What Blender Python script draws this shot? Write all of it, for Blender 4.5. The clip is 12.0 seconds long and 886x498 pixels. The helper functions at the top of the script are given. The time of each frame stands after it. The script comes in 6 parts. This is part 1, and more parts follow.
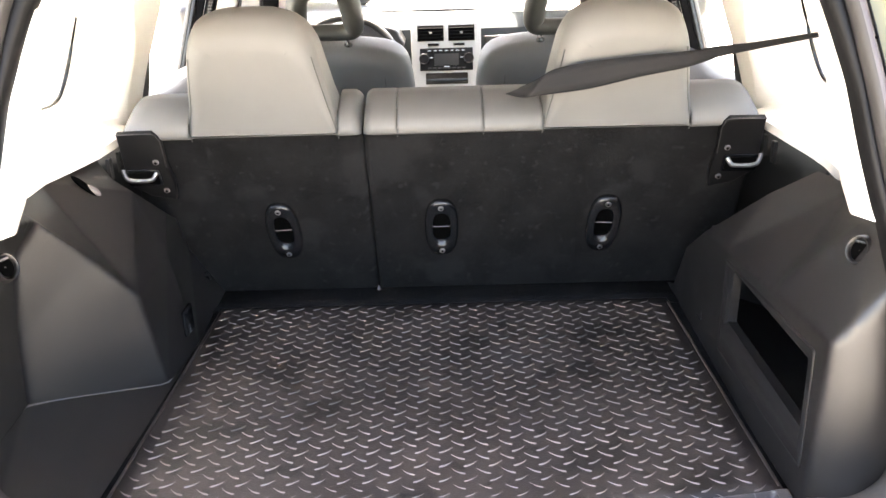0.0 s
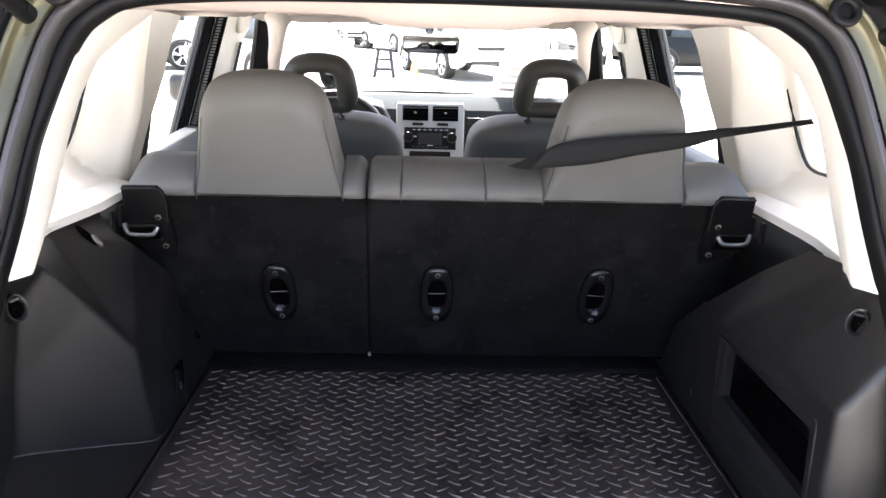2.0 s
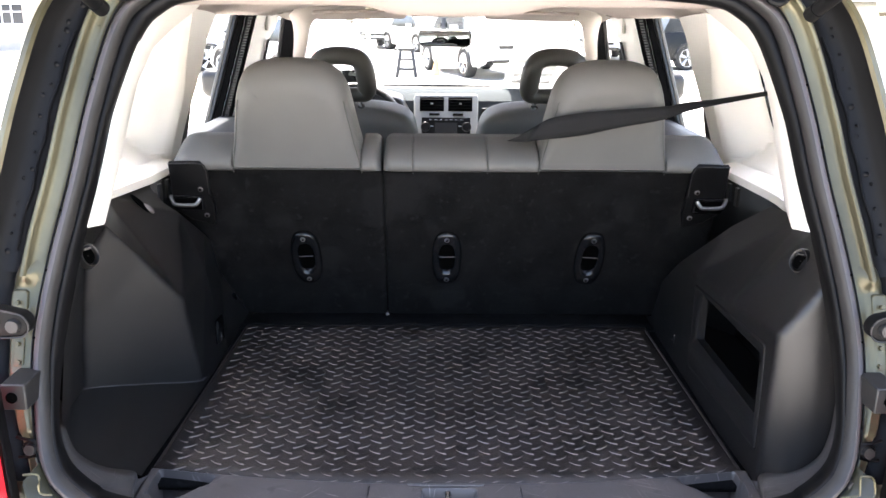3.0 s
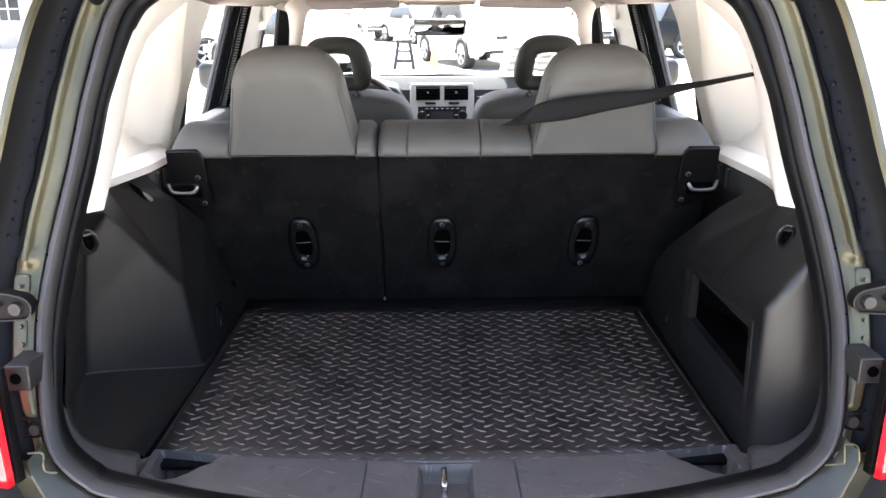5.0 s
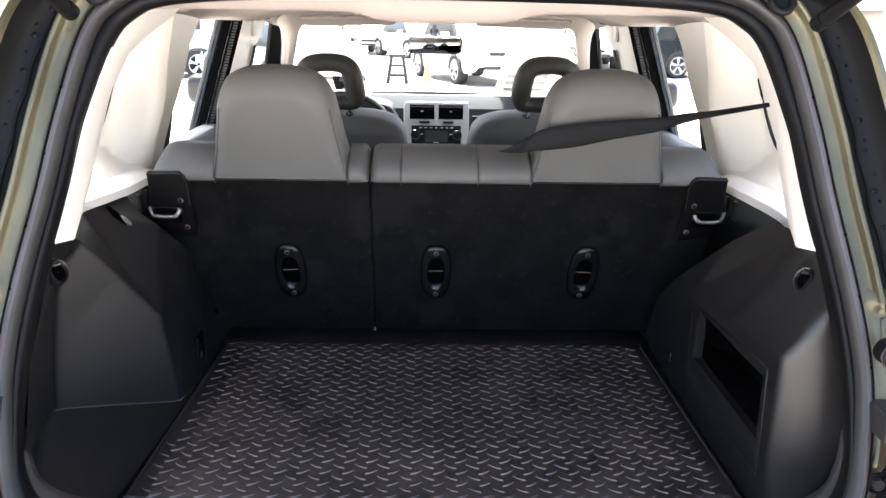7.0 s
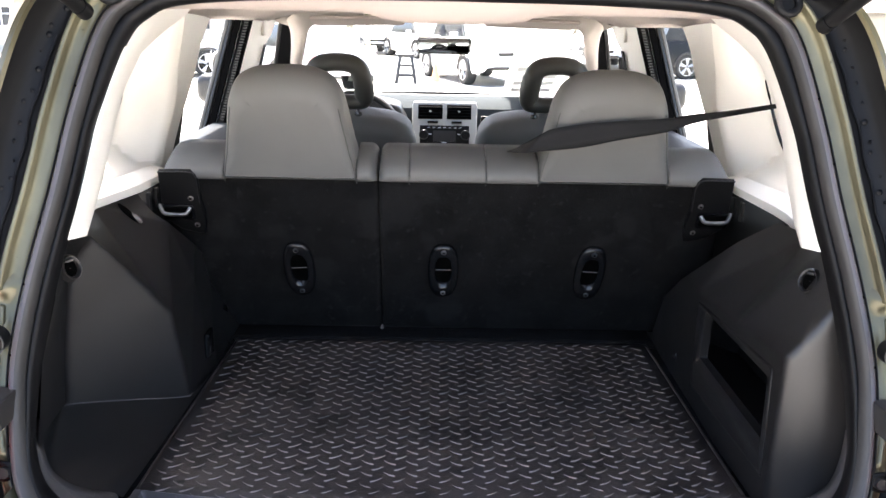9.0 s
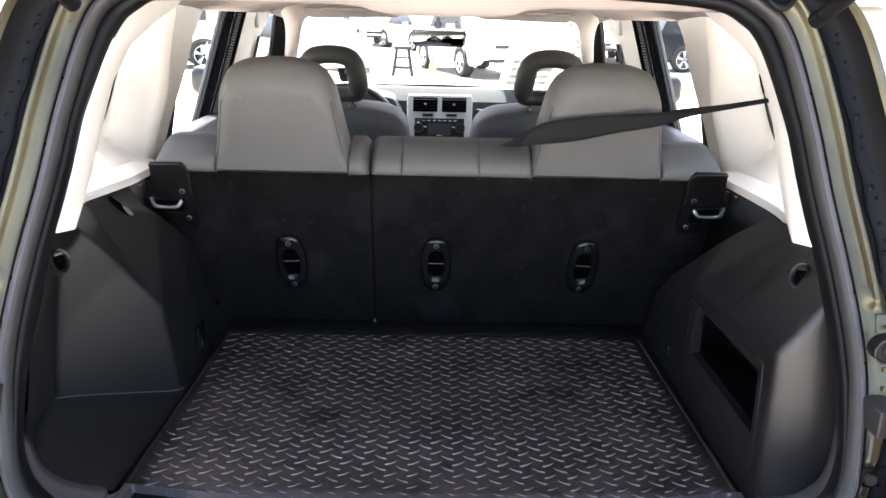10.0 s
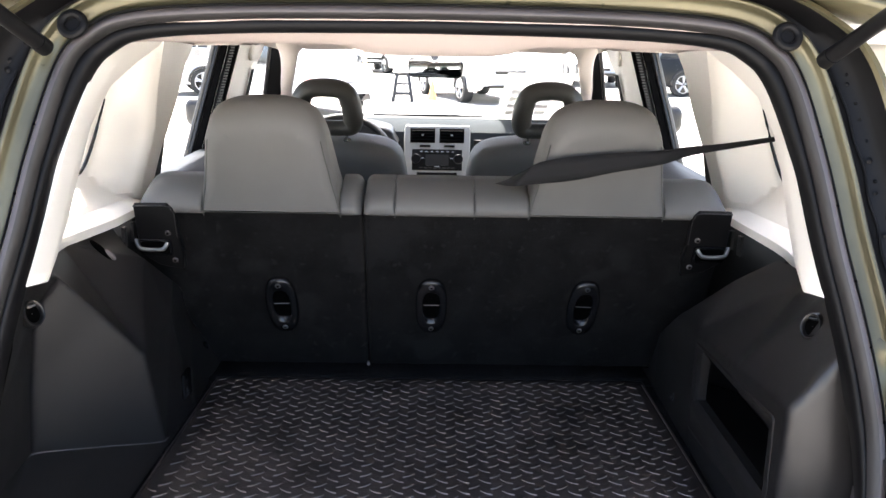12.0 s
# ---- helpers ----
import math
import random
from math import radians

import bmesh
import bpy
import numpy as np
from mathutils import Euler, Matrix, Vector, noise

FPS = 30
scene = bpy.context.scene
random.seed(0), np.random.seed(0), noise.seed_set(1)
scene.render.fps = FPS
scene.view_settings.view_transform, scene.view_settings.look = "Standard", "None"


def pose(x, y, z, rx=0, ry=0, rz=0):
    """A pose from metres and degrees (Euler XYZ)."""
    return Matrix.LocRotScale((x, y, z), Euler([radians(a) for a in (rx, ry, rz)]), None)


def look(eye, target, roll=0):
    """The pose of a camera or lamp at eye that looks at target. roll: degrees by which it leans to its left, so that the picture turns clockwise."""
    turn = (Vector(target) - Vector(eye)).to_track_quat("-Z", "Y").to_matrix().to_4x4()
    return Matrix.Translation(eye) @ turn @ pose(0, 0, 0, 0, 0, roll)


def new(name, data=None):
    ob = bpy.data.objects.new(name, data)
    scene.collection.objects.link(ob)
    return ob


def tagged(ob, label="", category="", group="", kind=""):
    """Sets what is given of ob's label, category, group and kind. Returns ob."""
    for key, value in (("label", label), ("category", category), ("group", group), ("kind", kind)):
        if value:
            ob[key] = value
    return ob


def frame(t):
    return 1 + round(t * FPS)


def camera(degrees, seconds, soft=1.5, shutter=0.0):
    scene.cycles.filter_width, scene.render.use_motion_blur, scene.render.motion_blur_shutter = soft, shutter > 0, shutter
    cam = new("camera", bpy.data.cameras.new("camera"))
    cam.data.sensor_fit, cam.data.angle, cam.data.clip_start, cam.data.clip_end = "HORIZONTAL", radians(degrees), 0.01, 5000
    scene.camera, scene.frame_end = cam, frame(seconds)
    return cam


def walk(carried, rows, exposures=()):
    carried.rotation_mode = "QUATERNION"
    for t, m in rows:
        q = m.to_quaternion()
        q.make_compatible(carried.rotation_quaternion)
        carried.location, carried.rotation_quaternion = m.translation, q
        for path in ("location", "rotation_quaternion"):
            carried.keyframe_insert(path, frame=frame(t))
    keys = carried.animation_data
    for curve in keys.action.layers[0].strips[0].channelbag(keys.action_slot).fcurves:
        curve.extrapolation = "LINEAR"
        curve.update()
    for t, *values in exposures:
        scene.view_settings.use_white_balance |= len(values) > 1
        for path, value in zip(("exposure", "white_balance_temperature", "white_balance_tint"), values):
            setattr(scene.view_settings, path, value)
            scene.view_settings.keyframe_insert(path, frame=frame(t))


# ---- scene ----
cam = camera(55.8, 12.0)
PATH = [
    (0, (0.019, -1.566, 1.523), (-0.005, 0.293, 0.784), -1.7),
    (0.5, (0.012, -1.54, 1.54), (0.031, 0.346, 0.876), -0.7),
    (1, (-0.017, -1.55, 1.537), (0.026, 0.365, 0.962), 1.9),
    (1.5, (-0.059, -1.546, 1.508), (-0.002, 0.371, 0.942), 2.4),
    (2, (-0.058, -1.595, 1.497), (0.019, 0.327, 0.949), 1.6),
    (2.5, (-0.042, -1.699, 1.501), (-0.006, 0.233, 0.983), 1.1),
    (3, (-0.028, -1.811, 1.482), (-0.011, 0.112, 0.934), 0.5),
    (3.2, (-0.036, -1.817, 1.471), (0.0, 0.099, 0.897), 0.6),
    (4.8, (-0.022, -1.838, 1.470), (-0.001, 0.079, 0.899), -0.1),
    (5, (-0.016, -1.84, 1.472), (-0.001, 0.078, 0.906), -0.3),
    (5.5, (-0.015, -1.806, 1.481), (0.008, 0.119, 0.939), 0.3),
    (6, (-0.015, -1.766, 1.482), (0.025, 0.166, 0.964), 1.1),
    (6.5, (-0.013, -1.75, 1.481), (0.034, 0.178, 0.953), 0.9),
    (7, (-0.025, -1.749, 1.482), (0.015, 0.178, 0.948), 0.9),
    (9, (-0.025, -1.761, 1.483), (-0.003, 0.166, 0.949), 1.1),
    (9.5, (-0.015, -1.756, 1.483), (0.002, 0.169, 0.941), 1.1),
    (10, (-0.016, -1.756, 1.484), (0.014, 0.167, 0.933), 1.3),
    (10.5, (-0.007, -1.757, 1.489), (0.028, 0.171, 0.956), 1.3),
    (11, (-0.006, -1.75, 1.498), (0.03, 0.184, 0.989), 1.2),
    (11.5, (-0.006, -1.732, 1.506), (0.018, 0.206, 1.01), 1.0),
    (12, (-0.003, -1.689, 1.504), (0.023, 0.248, 1.008), 1.0),
]
EXPOSURES = [(0.0, 4.3, 7350, 12), (0.5, 3.75, 6950, 12), (1.0, 3.05, 6650, 12), (1.5, 2.8, 6450, 12), (2.0, 3.0, 6450, 12), (2.5, 3.2, 6450, 12), (3.0, 3.12, 6450, 12), (3.2, 3.22, 6450, 12), (5.0, 2.95, 6450, 12), (6.5, 2.88, 6450, 12), (9.0, 2.92, 6450, 12), (10.5, 2.9, 6450, 12), (12.0, 2.73, 6450, 12)]
walk(cam, [(t, look(eye, target, roll)) for t, eye, target, roll in PATH], EXPOSURES)

# ---- daylight ----
world = bpy.data.worlds.new("sky")
scene.world = world
world.use_nodes = True
wn = world.node_tree
wn.nodes.clear()
sky = wn.nodes.new("ShaderNodeTexSky")
sky.sky_type, sky.sun_disc = "NISHITA", False
sky.dust_density, sky.ozone_density = 5.0, 0.6
sky.sun_elevation, sky.sun_rotation = radians(69), radians(-13)
bg = wn.nodes.new("ShaderNodeBackground")
bg.inputs["Strength"].default_value = 0.15
wo = wn.nodes.new("ShaderNodeOutputWorld")
wn.links.new(sky.outputs[0], bg.inputs[0])
wn.links.new(bg.outputs[0], wo.inputs[0])
sun = new("sun", bpy.data.lights.new("sun", "SUN"))
sun.data.energy, sun.data.angle, sun.data.color = 5.0, radians(0.5), (1.0, 0.95, 0.88)
sun.matrix_world = look((-0.8, 3.5, 9.3), (0, 0, 0))


# ---- materials ----
def material(name, color, rough=0.6, metal=0.0, dark=0.8, light=1.15, scale=18.0, grain=900.0, bump=0.08, depth=0.0006,
             coat=0.0, sheen=0.0, rough_var=0.08, stretch=(1, 1, 1), spec=0.5, spots=None, streaks=None):
    """A surface with broad mottling, fine grain relief and uneven gloss."""
    m = bpy.data.materials.new(name)
    m.use_nodes = True
    nt = m.node_tree
    p = nt.nodes["Principled BSDF"]
    co = nt.nodes.new("ShaderNodeTexCoord")
    mp = nt.nodes.new("ShaderNodeMapping")
    mp.inputs["Scale"].default_value = stretch
    nt.links.new(co.outputs["Object"], mp.inputs[0])
    big = nt.nodes.new("ShaderNodeTexNoise")
    big.inputs["Scale"].default_value, big.inputs["Detail"].default_value = scale, 6
    nt.links.new(mp.outputs[0], big.inputs["Vector"])
    ramp = nt.nodes.new("ShaderNodeValToRGB")
    c = color
    ramp.color_ramp.elements[0].position, ramp.color_ramp.elements[1].position = 0.3, 0.72
    ramp.color_ramp.elements[0].color = (c[0] * dark, c[1] * dark, c[2] * dark, 1)
    ramp.color_ramp.elements[1].color = (min(1, c[0] * light), min(1, c[1] * light), min(1, c[2] * light), 1)
    nt.links.new(big.outputs[0], ramp.inputs[0])
    tone = ramp.outputs[0]
    # spots: (scale, threshold, tone) dark or pale blotches; streaks: (angle, scale, threshold, tone) short scratches
    wear = [((1, 1, 1), 0, f, th, tn) for f, th, tn in spots or ()] + [((1, 24, 1), an, f, th, tn) for an, f, th, tn in streaks or ()]
    for sc, an, f, th, tn in wear:
        m2 = nt.nodes.new("ShaderNodeMapping")
        m1 = nt.nodes.new("ShaderNodeMapping")
        m1.inputs["Rotation"].default_value, m2.inputs["Scale"].default_value = (0, 0, radians(an)), sc
        nt.links.new(co.outputs["Object"], m1.inputs[0])
        nt.links.new(m1.outputs[0], m2.inputs[0])
        n2 = nt.nodes.new("ShaderNodeTexNoise")
        n2.inputs["Scale"].default_value, n2.inputs["Detail"].default_value = f, 3
        nt.links.new(m2.outputs[0], n2.inputs["Vector"])
        r2 = nt.nodes.new("ShaderNodeValToRGB")
        r2.color_ramp.elements[0].position, r2.color_ramp.elements[1].position = th, th + 0.06
        nt.links.new(n2.outputs[0], r2.inputs[0])
        mx = nt.nodes.new("ShaderNodeMix")
        mx.data_type = "RGBA"
        nt.links.new(r2.outputs[0], mx.inputs[0])
        nt.links.new(tone, mx.inputs[6])
        mx.inputs[7].default_value = (c[0] * tn, c[1] * tn, c[2] * tn, 1)
        tone = mx.outputs[2]
    nt.links.new(tone, p.inputs["Base Color"])
    fine = nt.nodes.new("ShaderNodeTexNoise")
    fine.inputs["Scale"].default_value, fine.inputs["Detail"].default_value = grain, 2
    nt.links.new(mp.outputs[0], fine.inputs["Vector"])
    bp = nt.nodes.new("ShaderNodeBump")
    bp.inputs["Strength"].default_value, bp.inputs["Distance"].default_value = bump, depth
    nt.links.new(fine.outputs[0], bp.inputs["Height"])
    nt.links.new(bp.outputs[0], p.inputs["Normal"])
    rr = nt.nodes.new("ShaderNodeMapRange")
    rr.inputs["To Min"].default_value, rr.inputs["To Max"].default_value = max(0.02, rough - rough_var), min(1, rough + rough_var)
    nt.links.new(big.outputs[0], rr.inputs[0])
    nt.links.new(rr.outputs[0], p.inputs["Roughness"])
    p.inputs["Metallic"].default_value = metal
    p.inputs["Coat Weight"].default_value = coat
    p.inputs["Sheen Weight"].default_value = sheen
    p.inputs["Specular IOR Level"].default_value = spec
    return m


def pane_material(name, tint, gloss):
    m = bpy.data.materials.new(name)
    m.use_nodes = True
    nt = m.node_tree
    nt.nodes.clear()
    out = nt.nodes.new("ShaderNodeOutputMaterial")
    mix = nt.nodes.new("ShaderNodeMixShader")
    tr = nt.nodes.new("ShaderNodeBsdfTransparent")
    tr.inputs[0].default_value = (*tint, 1)
    gl = nt.nodes.new("ShaderNodeBsdfGlossy")
    gl.inputs["Roughness"].default_value = 0.02
    mix.inputs[0].default_value = gloss
    nt.links.new(tr.outputs[0], mix.inputs[1])
    nt.links.new(gl.outputs[0], mix.inputs[2])
    nt.links.new(mix.outputs[0], out.inputs[0])
    return m


PLASTIC = material("black_grained_plastic", (0.0132, 0.0120, 0.0117), 0.37, grain=1400, bump=0.4, depth=0.0006, dark=0.80, light=1.18, scale=7, spec=0.6, streaks=((35, 14, 0.70, 1.9), (-20, 17, 0.71, 1.7)))
SILL = material("black_scuffed_plastic", (0.116, 0.103, 0.098), 0.42, grain=900, bump=0.3, depth=0.0004, dark=0.78, light=1.12, scale=14, spots=((160, 0.70, 1.8), (30, 0.62, 0.75)), streaks=((25, 14, 0.665, 2.0), (-50, 16, 0.67, 1.9), (80, 12, 0.68, 1.8)))
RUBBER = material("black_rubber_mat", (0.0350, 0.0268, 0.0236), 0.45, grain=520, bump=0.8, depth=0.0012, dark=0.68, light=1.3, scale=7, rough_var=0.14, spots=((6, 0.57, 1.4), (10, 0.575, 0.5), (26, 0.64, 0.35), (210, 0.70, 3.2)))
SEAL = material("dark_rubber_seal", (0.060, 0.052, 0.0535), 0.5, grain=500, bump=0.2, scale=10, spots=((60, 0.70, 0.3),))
CARPET = material("black_carpet", (0.0085, 0.0083, 0.0085), 0.95, grain=900, bump=1.0, depth=0.003, dark=0.6, light=1.4, scale=16, sheen=0.02, spec=0.04, spots=((7, 0.56, 1.7), (70, 0.62, 1.9), (170, 0.68, 3.4)))
GREY = material("grey_vinyl", (0.130, 0.128, 0.121), 0.5, grain=650, bump=0.4, depth=0.0006, dark=0.90, light=1.08, scale=6, spec=0.25)
# darker copy of GREY: dark seams, and shade put on the front head restraints
GREYDARK = material("dark_seam_and_shaded_vinyl", (0.055, 0.055, 0.050), 0.40, grain=650, bump=0.3, depth=0.0005, dark=0.93, light=1.05, scale=5)
CREAM = material("cream_plastic", (0.89, 0.855, 0.785), 0.5, grain=1200, bump=0.25, depth=0.0004, dark=0.97, light=1.02, scale=5)
LINER = material("cream_headliner_cloth", (0.44, 0.375, 0.335), 0.95, grain=1600, bump=0.5, depth=0.0008, dark=0.96, light=1.03, scale=6)
GREEN = material("dark_green_metallic_paint", (0.122, 0.109, 0.066), 0.32, metal=0.5, dark=0.6, light=1.35, scale=6, grain=2500, bump=0.03, spec=0.2, coat=0.25, spots=((45, 0.68, 0.5),))
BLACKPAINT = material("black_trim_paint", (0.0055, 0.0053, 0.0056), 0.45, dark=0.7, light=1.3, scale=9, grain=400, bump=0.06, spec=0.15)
SILVER = material("silver_painted_plastic", (0.33, 0.33, 0.31), 0.42, metal=0.2, scale=6, dark=0.96, light=1.03, bump=0.03)
DASH = material("grey_dash_plastic", (0.040, 0.044, 0.046), 0.8, spec=0.03, grain=900, bump=0.3, dark=0.95, light=1.05, scale=5)
# near-black that puts shade into holes, slots, notches and sockets
HOLLOWSHADE = material("hollow_shade_black", (0.002, 0.002, 0.002), 0.9, spec=0.0)
BLACK = material("gloss_black_plastic", (0.007, 0.007, 0.0075), 0.18, scale=9, bump=0.03)
CHROME = material("bright_steel", (0.70, 0.70, 0.70), 0.25, metal=1.0, scale=30, dark=0.9, light=1.05, bump=0.05)
DULLSTEEL = material("dull_steel", (0.33, 0.32, 0.31), 0.4, metal=1.0, scale=40, dark=0.7, light=1.2, bump=0.1)
WEBBING = material("black_belt_webbing", (0.014, 0.0138, 0.0145), 0.8, grain=1500, bump=0.6, depth=0.0008, scale=25, stretch=(0.2, 1, 1), spec=0.2)
DOORBLACK = material("black_door_rubber", (0.0032, 0.0032, 0.0034), 0.75, dark=0.7, light=1.3, scale=20, grain=500, bump=0.2, spec=0.03)
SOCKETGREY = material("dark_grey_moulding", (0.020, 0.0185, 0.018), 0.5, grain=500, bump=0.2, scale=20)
# same paint as GREEN, with shade put into a much darker colour
SHADEDGREEN = material("shaded_green_paint", (0.020, 0.020, 0.011), 0.35, dark=0.7, light=1.3, scale=6, bump=0.02, coat=0.15)
SATIN = material("satin_dark_metal", (0.035, 0.035, 0.035), 0.35, metal=0.6, scale=20, dark=0.8, light=1.1, bump=0.05)
DOORTRIM = material("blue_grey_door_plastic", (0.020, 0.023, 0.028), 0.5, grain=900, bump=0.3, dark=0.95, light=1.05, scale=5, spec=0.3)
# ground colour set high to glare and bounce more light into the cabin
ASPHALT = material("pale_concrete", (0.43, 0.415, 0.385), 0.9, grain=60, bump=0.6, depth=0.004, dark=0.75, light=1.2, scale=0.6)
REDLENS = material("red_lens", (0.55, 0.012, 0.02), 0.12, scale=30, dark=0.9, light=1.1, bump=0.05, coat=1.0)
# these pale tones hold both wear and the highlights on the bars
TREAD = material("worn_lit_rubber_tread", (0.108, 0.090, 0.081), 0.45, grain=500, bump=0.2, dark=0.65, light=1.4, scale=12, spots=((10, 0.575, 0.4),))
WORNLITTREAD = material("worn_brighter_lit_rubber_tread", (0.182, 0.150, 0.134), 0.42, grain=500, bump=0.2, dark=0.6, light=1.4, scale=12, spots=((10, 0.575, 0.4),))
PRINT = material("pale_print", (0.62, 0.66, 0.70), 0.8, scale=20)
PAPER = material("white_paper", (0.82, 0.82, 0.80), 0.8, scale=20, dark=0.97, light=1.0, bump=0.05)
MIRROR = material("mirror_glass", (0.55, 0.58, 0.6), 0.03, metal=1.0, dark=1, light=1, bump=0.0, rough_var=0.01)
CLEAR = pane_material("clear_window_glass", (0.93, 0.95, 0.94), 0.03)
PRIVACY = pane_material("privacy_window_glass", (0.38, 0.40, 0.39), 0.05)
TINT = pane_material("tinted_window_glass", (0.90, 0.92, 0.91), 0.04)


def sheet_material(name, color):
    """Thin paper that lets daylight glow through."""
    m = bpy.data.materials.new(name)
    m.use_nodes = True
    nt = m.node_tree
    nt.nodes.clear()
    out = nt.nodes.new("ShaderNodeOutputMaterial")
    mix = nt.nodes.new("ShaderNodeMixShader")
    df, tl = nt.nodes.new("ShaderNodeBsdfDiffuse"), nt.nodes.new("ShaderNodeBsdfTranslucent")
    tex = nt.nodes.new("ShaderNodeTexNoise")
    tex.inputs["Scale"].default_value = 40
    ramp = nt.nodes.new("ShaderNodeValToRGB")
    ramp.color_ramp.elements[0].color = tuple(c * 0.95 for c in color) + (1,)
    ramp.color_ramp.elements[1].color = (*color, 1)
    nt.links.new(tex.outputs[0], ramp.inputs[0])
    for n in (df, tl):
        nt.links.new(ramp.outputs[0], n.inputs[0])
    mix.inputs[0].default_value = 0.45
    nt.links.new(df.outputs[0], mix.inputs[1])
    nt.links.new(tl.outputs[0], mix.inputs[2])
    nt.links.new(mix.outputs[0], out.inputs[0])
    return m


SHEET = sheet_material("thin_white_paper", (0.85, 0.85, 0.84))


# ---- mesh tools ----
def mesh_part(name, bm, mat, parent=None, label="", smooth=True, bevel=0.0, solid=0.0, seg=2, angle=35, hard=False):
    bmesh.ops.recalc_face_normals(bm, faces=bm.faces)
    me = bpy.data.meshes.new(name)
    bm.to_mesh(me)
    bm.free()
    for f in me.polygons:
        f.use_smooth = smooth
    if smooth:
        me.set_sharp_from_angle(angle=radians(angle))
    me.materials.append(mat)
    ob = new(name, me)
    if parent is not None:
        ob.parent = parent
    if label:
        ob["label"] = label
    if solid:
        md = ob.modifiers.new("thickness", "SOLIDIFY")
        md.thickness, md.offset = solid, -1
    if bevel:
        md = ob.modifiers.new("edges", "BEVEL")
        md.width, md.segments, md.limit_method, md.angle_limit = bevel, seg, "ANGLE", radians(30)
        md.harden_normals = hard
    return ob


part = mesh_part


def thing(name, label, category, group="", kind="", at=(0, 0, 0)):
    ob = tagged(new(name), label, category, group, kind)
    ob.location = at
    ob.empty_display_size = 0.05
    return ob


def box(bm, a, b, m=None):
    """An axis-aligned block from corner a to corner b, moved by m."""
    vs = [bm.verts.new((x, y, z)) for x in (a[0], b[0]) for y in (a[1], b[1]) for z in (a[2], b[2])]
    for q in ((0, 1, 3, 2), (4, 6, 7, 5), (0, 4, 5, 1), (2, 3, 7, 6), (0, 2, 6, 4), (1, 5, 7, 3)):
        bm.faces.new([vs[i] for i in q])
    if m is not None:
        bmesh.ops.transform(bm, matrix=m, verts=vs)
    return bm


def block(a, b, m=None):
    return box(bmesh.new(), a, b, m)


def loft(rows, closed=False, bm=None, caps=False):
    """A skin over rows of equally many points; closed joins each row's ends."""
    bm = bm or bmesh.new()
    vv = [[bm.verts.new(p) for p in row] for row in rows]
    n = len(rows[0])
    for a, b in zip(vv, vv[1:]):
        for i in range(n if closed else n - 1):
            j = (i + 1) % n
            bm.faces.new((a[i], a[j], b[j], b[i]))
    if caps:
        bm.faces.new(vv[0][::-1])
        bm.faces.new(vv[-1])
    return bm


def smooth_line(pts, n=6, closed=False):
    """A Catmull-Rom line through the points."""
    pts = [Vector(p) for p in pts]
    k = len(pts)
    out = []
    for i in range(k if closed else k - 1):
        if closed:
            p0, p1, p2, p3 = pts[i - 1], pts[i], pts[(i + 1) % k], pts[(i + 2) % k]
        else:
            p0, p1, p2, p3 = pts[max(i - 1, 0)], pts[i], pts[i + 1], pts[min(i + 2, k - 1)]
        for s in range(n):
            t = s / n
            out.append(0.5 * (2 * p1 + (p2 - p0) * t + (2 * p0 - 5 * p1 + 4 * p2 - p3) * t * t + (3 * p1 - p0 - 3 * p2 + p3) * t ** 3))
    if not closed:
        out.append(pts[-1])
    return out


def tube(path, r, sides=10, closed=False, bm=None, flat=1.0, up=(0, 0, 1)):
    """A round bar along a line; r may be a list."""
    path = [Vector(p) for p in path]
    n = len(path)
    rows = []
    for i, p in enumerate(path):
        a, b = (path[i - 1], path[(i + 1) % n]) if closed else (path[max(i - 1, 0)], path[min(i + 1, n - 1)])
        d = (b - a).normalized()
        u = Vector(up)
        if abs(d.dot(u)) > 0.95:
            u = Vector((0, 1, 0)) if abs(d.y) < 0.9 else Vector((1, 0, 0))
        s = d.cross(u).normalized()
        w = s.cross(d)
        rr = r[i] if isinstance(r, (list, tuple)) else r
        rows.append([p + (s * math.cos(t) + w * math.sin(t) * flat) * rr for t in [2 * math.pi * k / sides for k in range(sides)]])
    if closed:
        rows.append(rows[0])
        bm2 = loft(rows, True, bm)
        bmesh.ops.remove_doubles(bm2, verts=bm2.verts, dist=1e-6)
        return bm2
    return loft(rows, True, bm, caps=True)


def disc(center, axis, r, h, sides=20, bm=None, r2=None):
    """A short round drum whose axis runs from center along axis."""
    c, a = Vector(center), Vector(axis).normalized()
    u = a.orthogonal().normalized()
    w = a.cross(u)
    r2 = r if r2 is None else r2
    ring = lambda cc, rr: [cc + (u * math.cos(t) + w * math.sin(t)) * rr for t in [2 * math.pi * k / sides for k in range(sides)]]
    return loft([ring(c, r), ring(c + a * h, r2)], True, bm, caps=True)


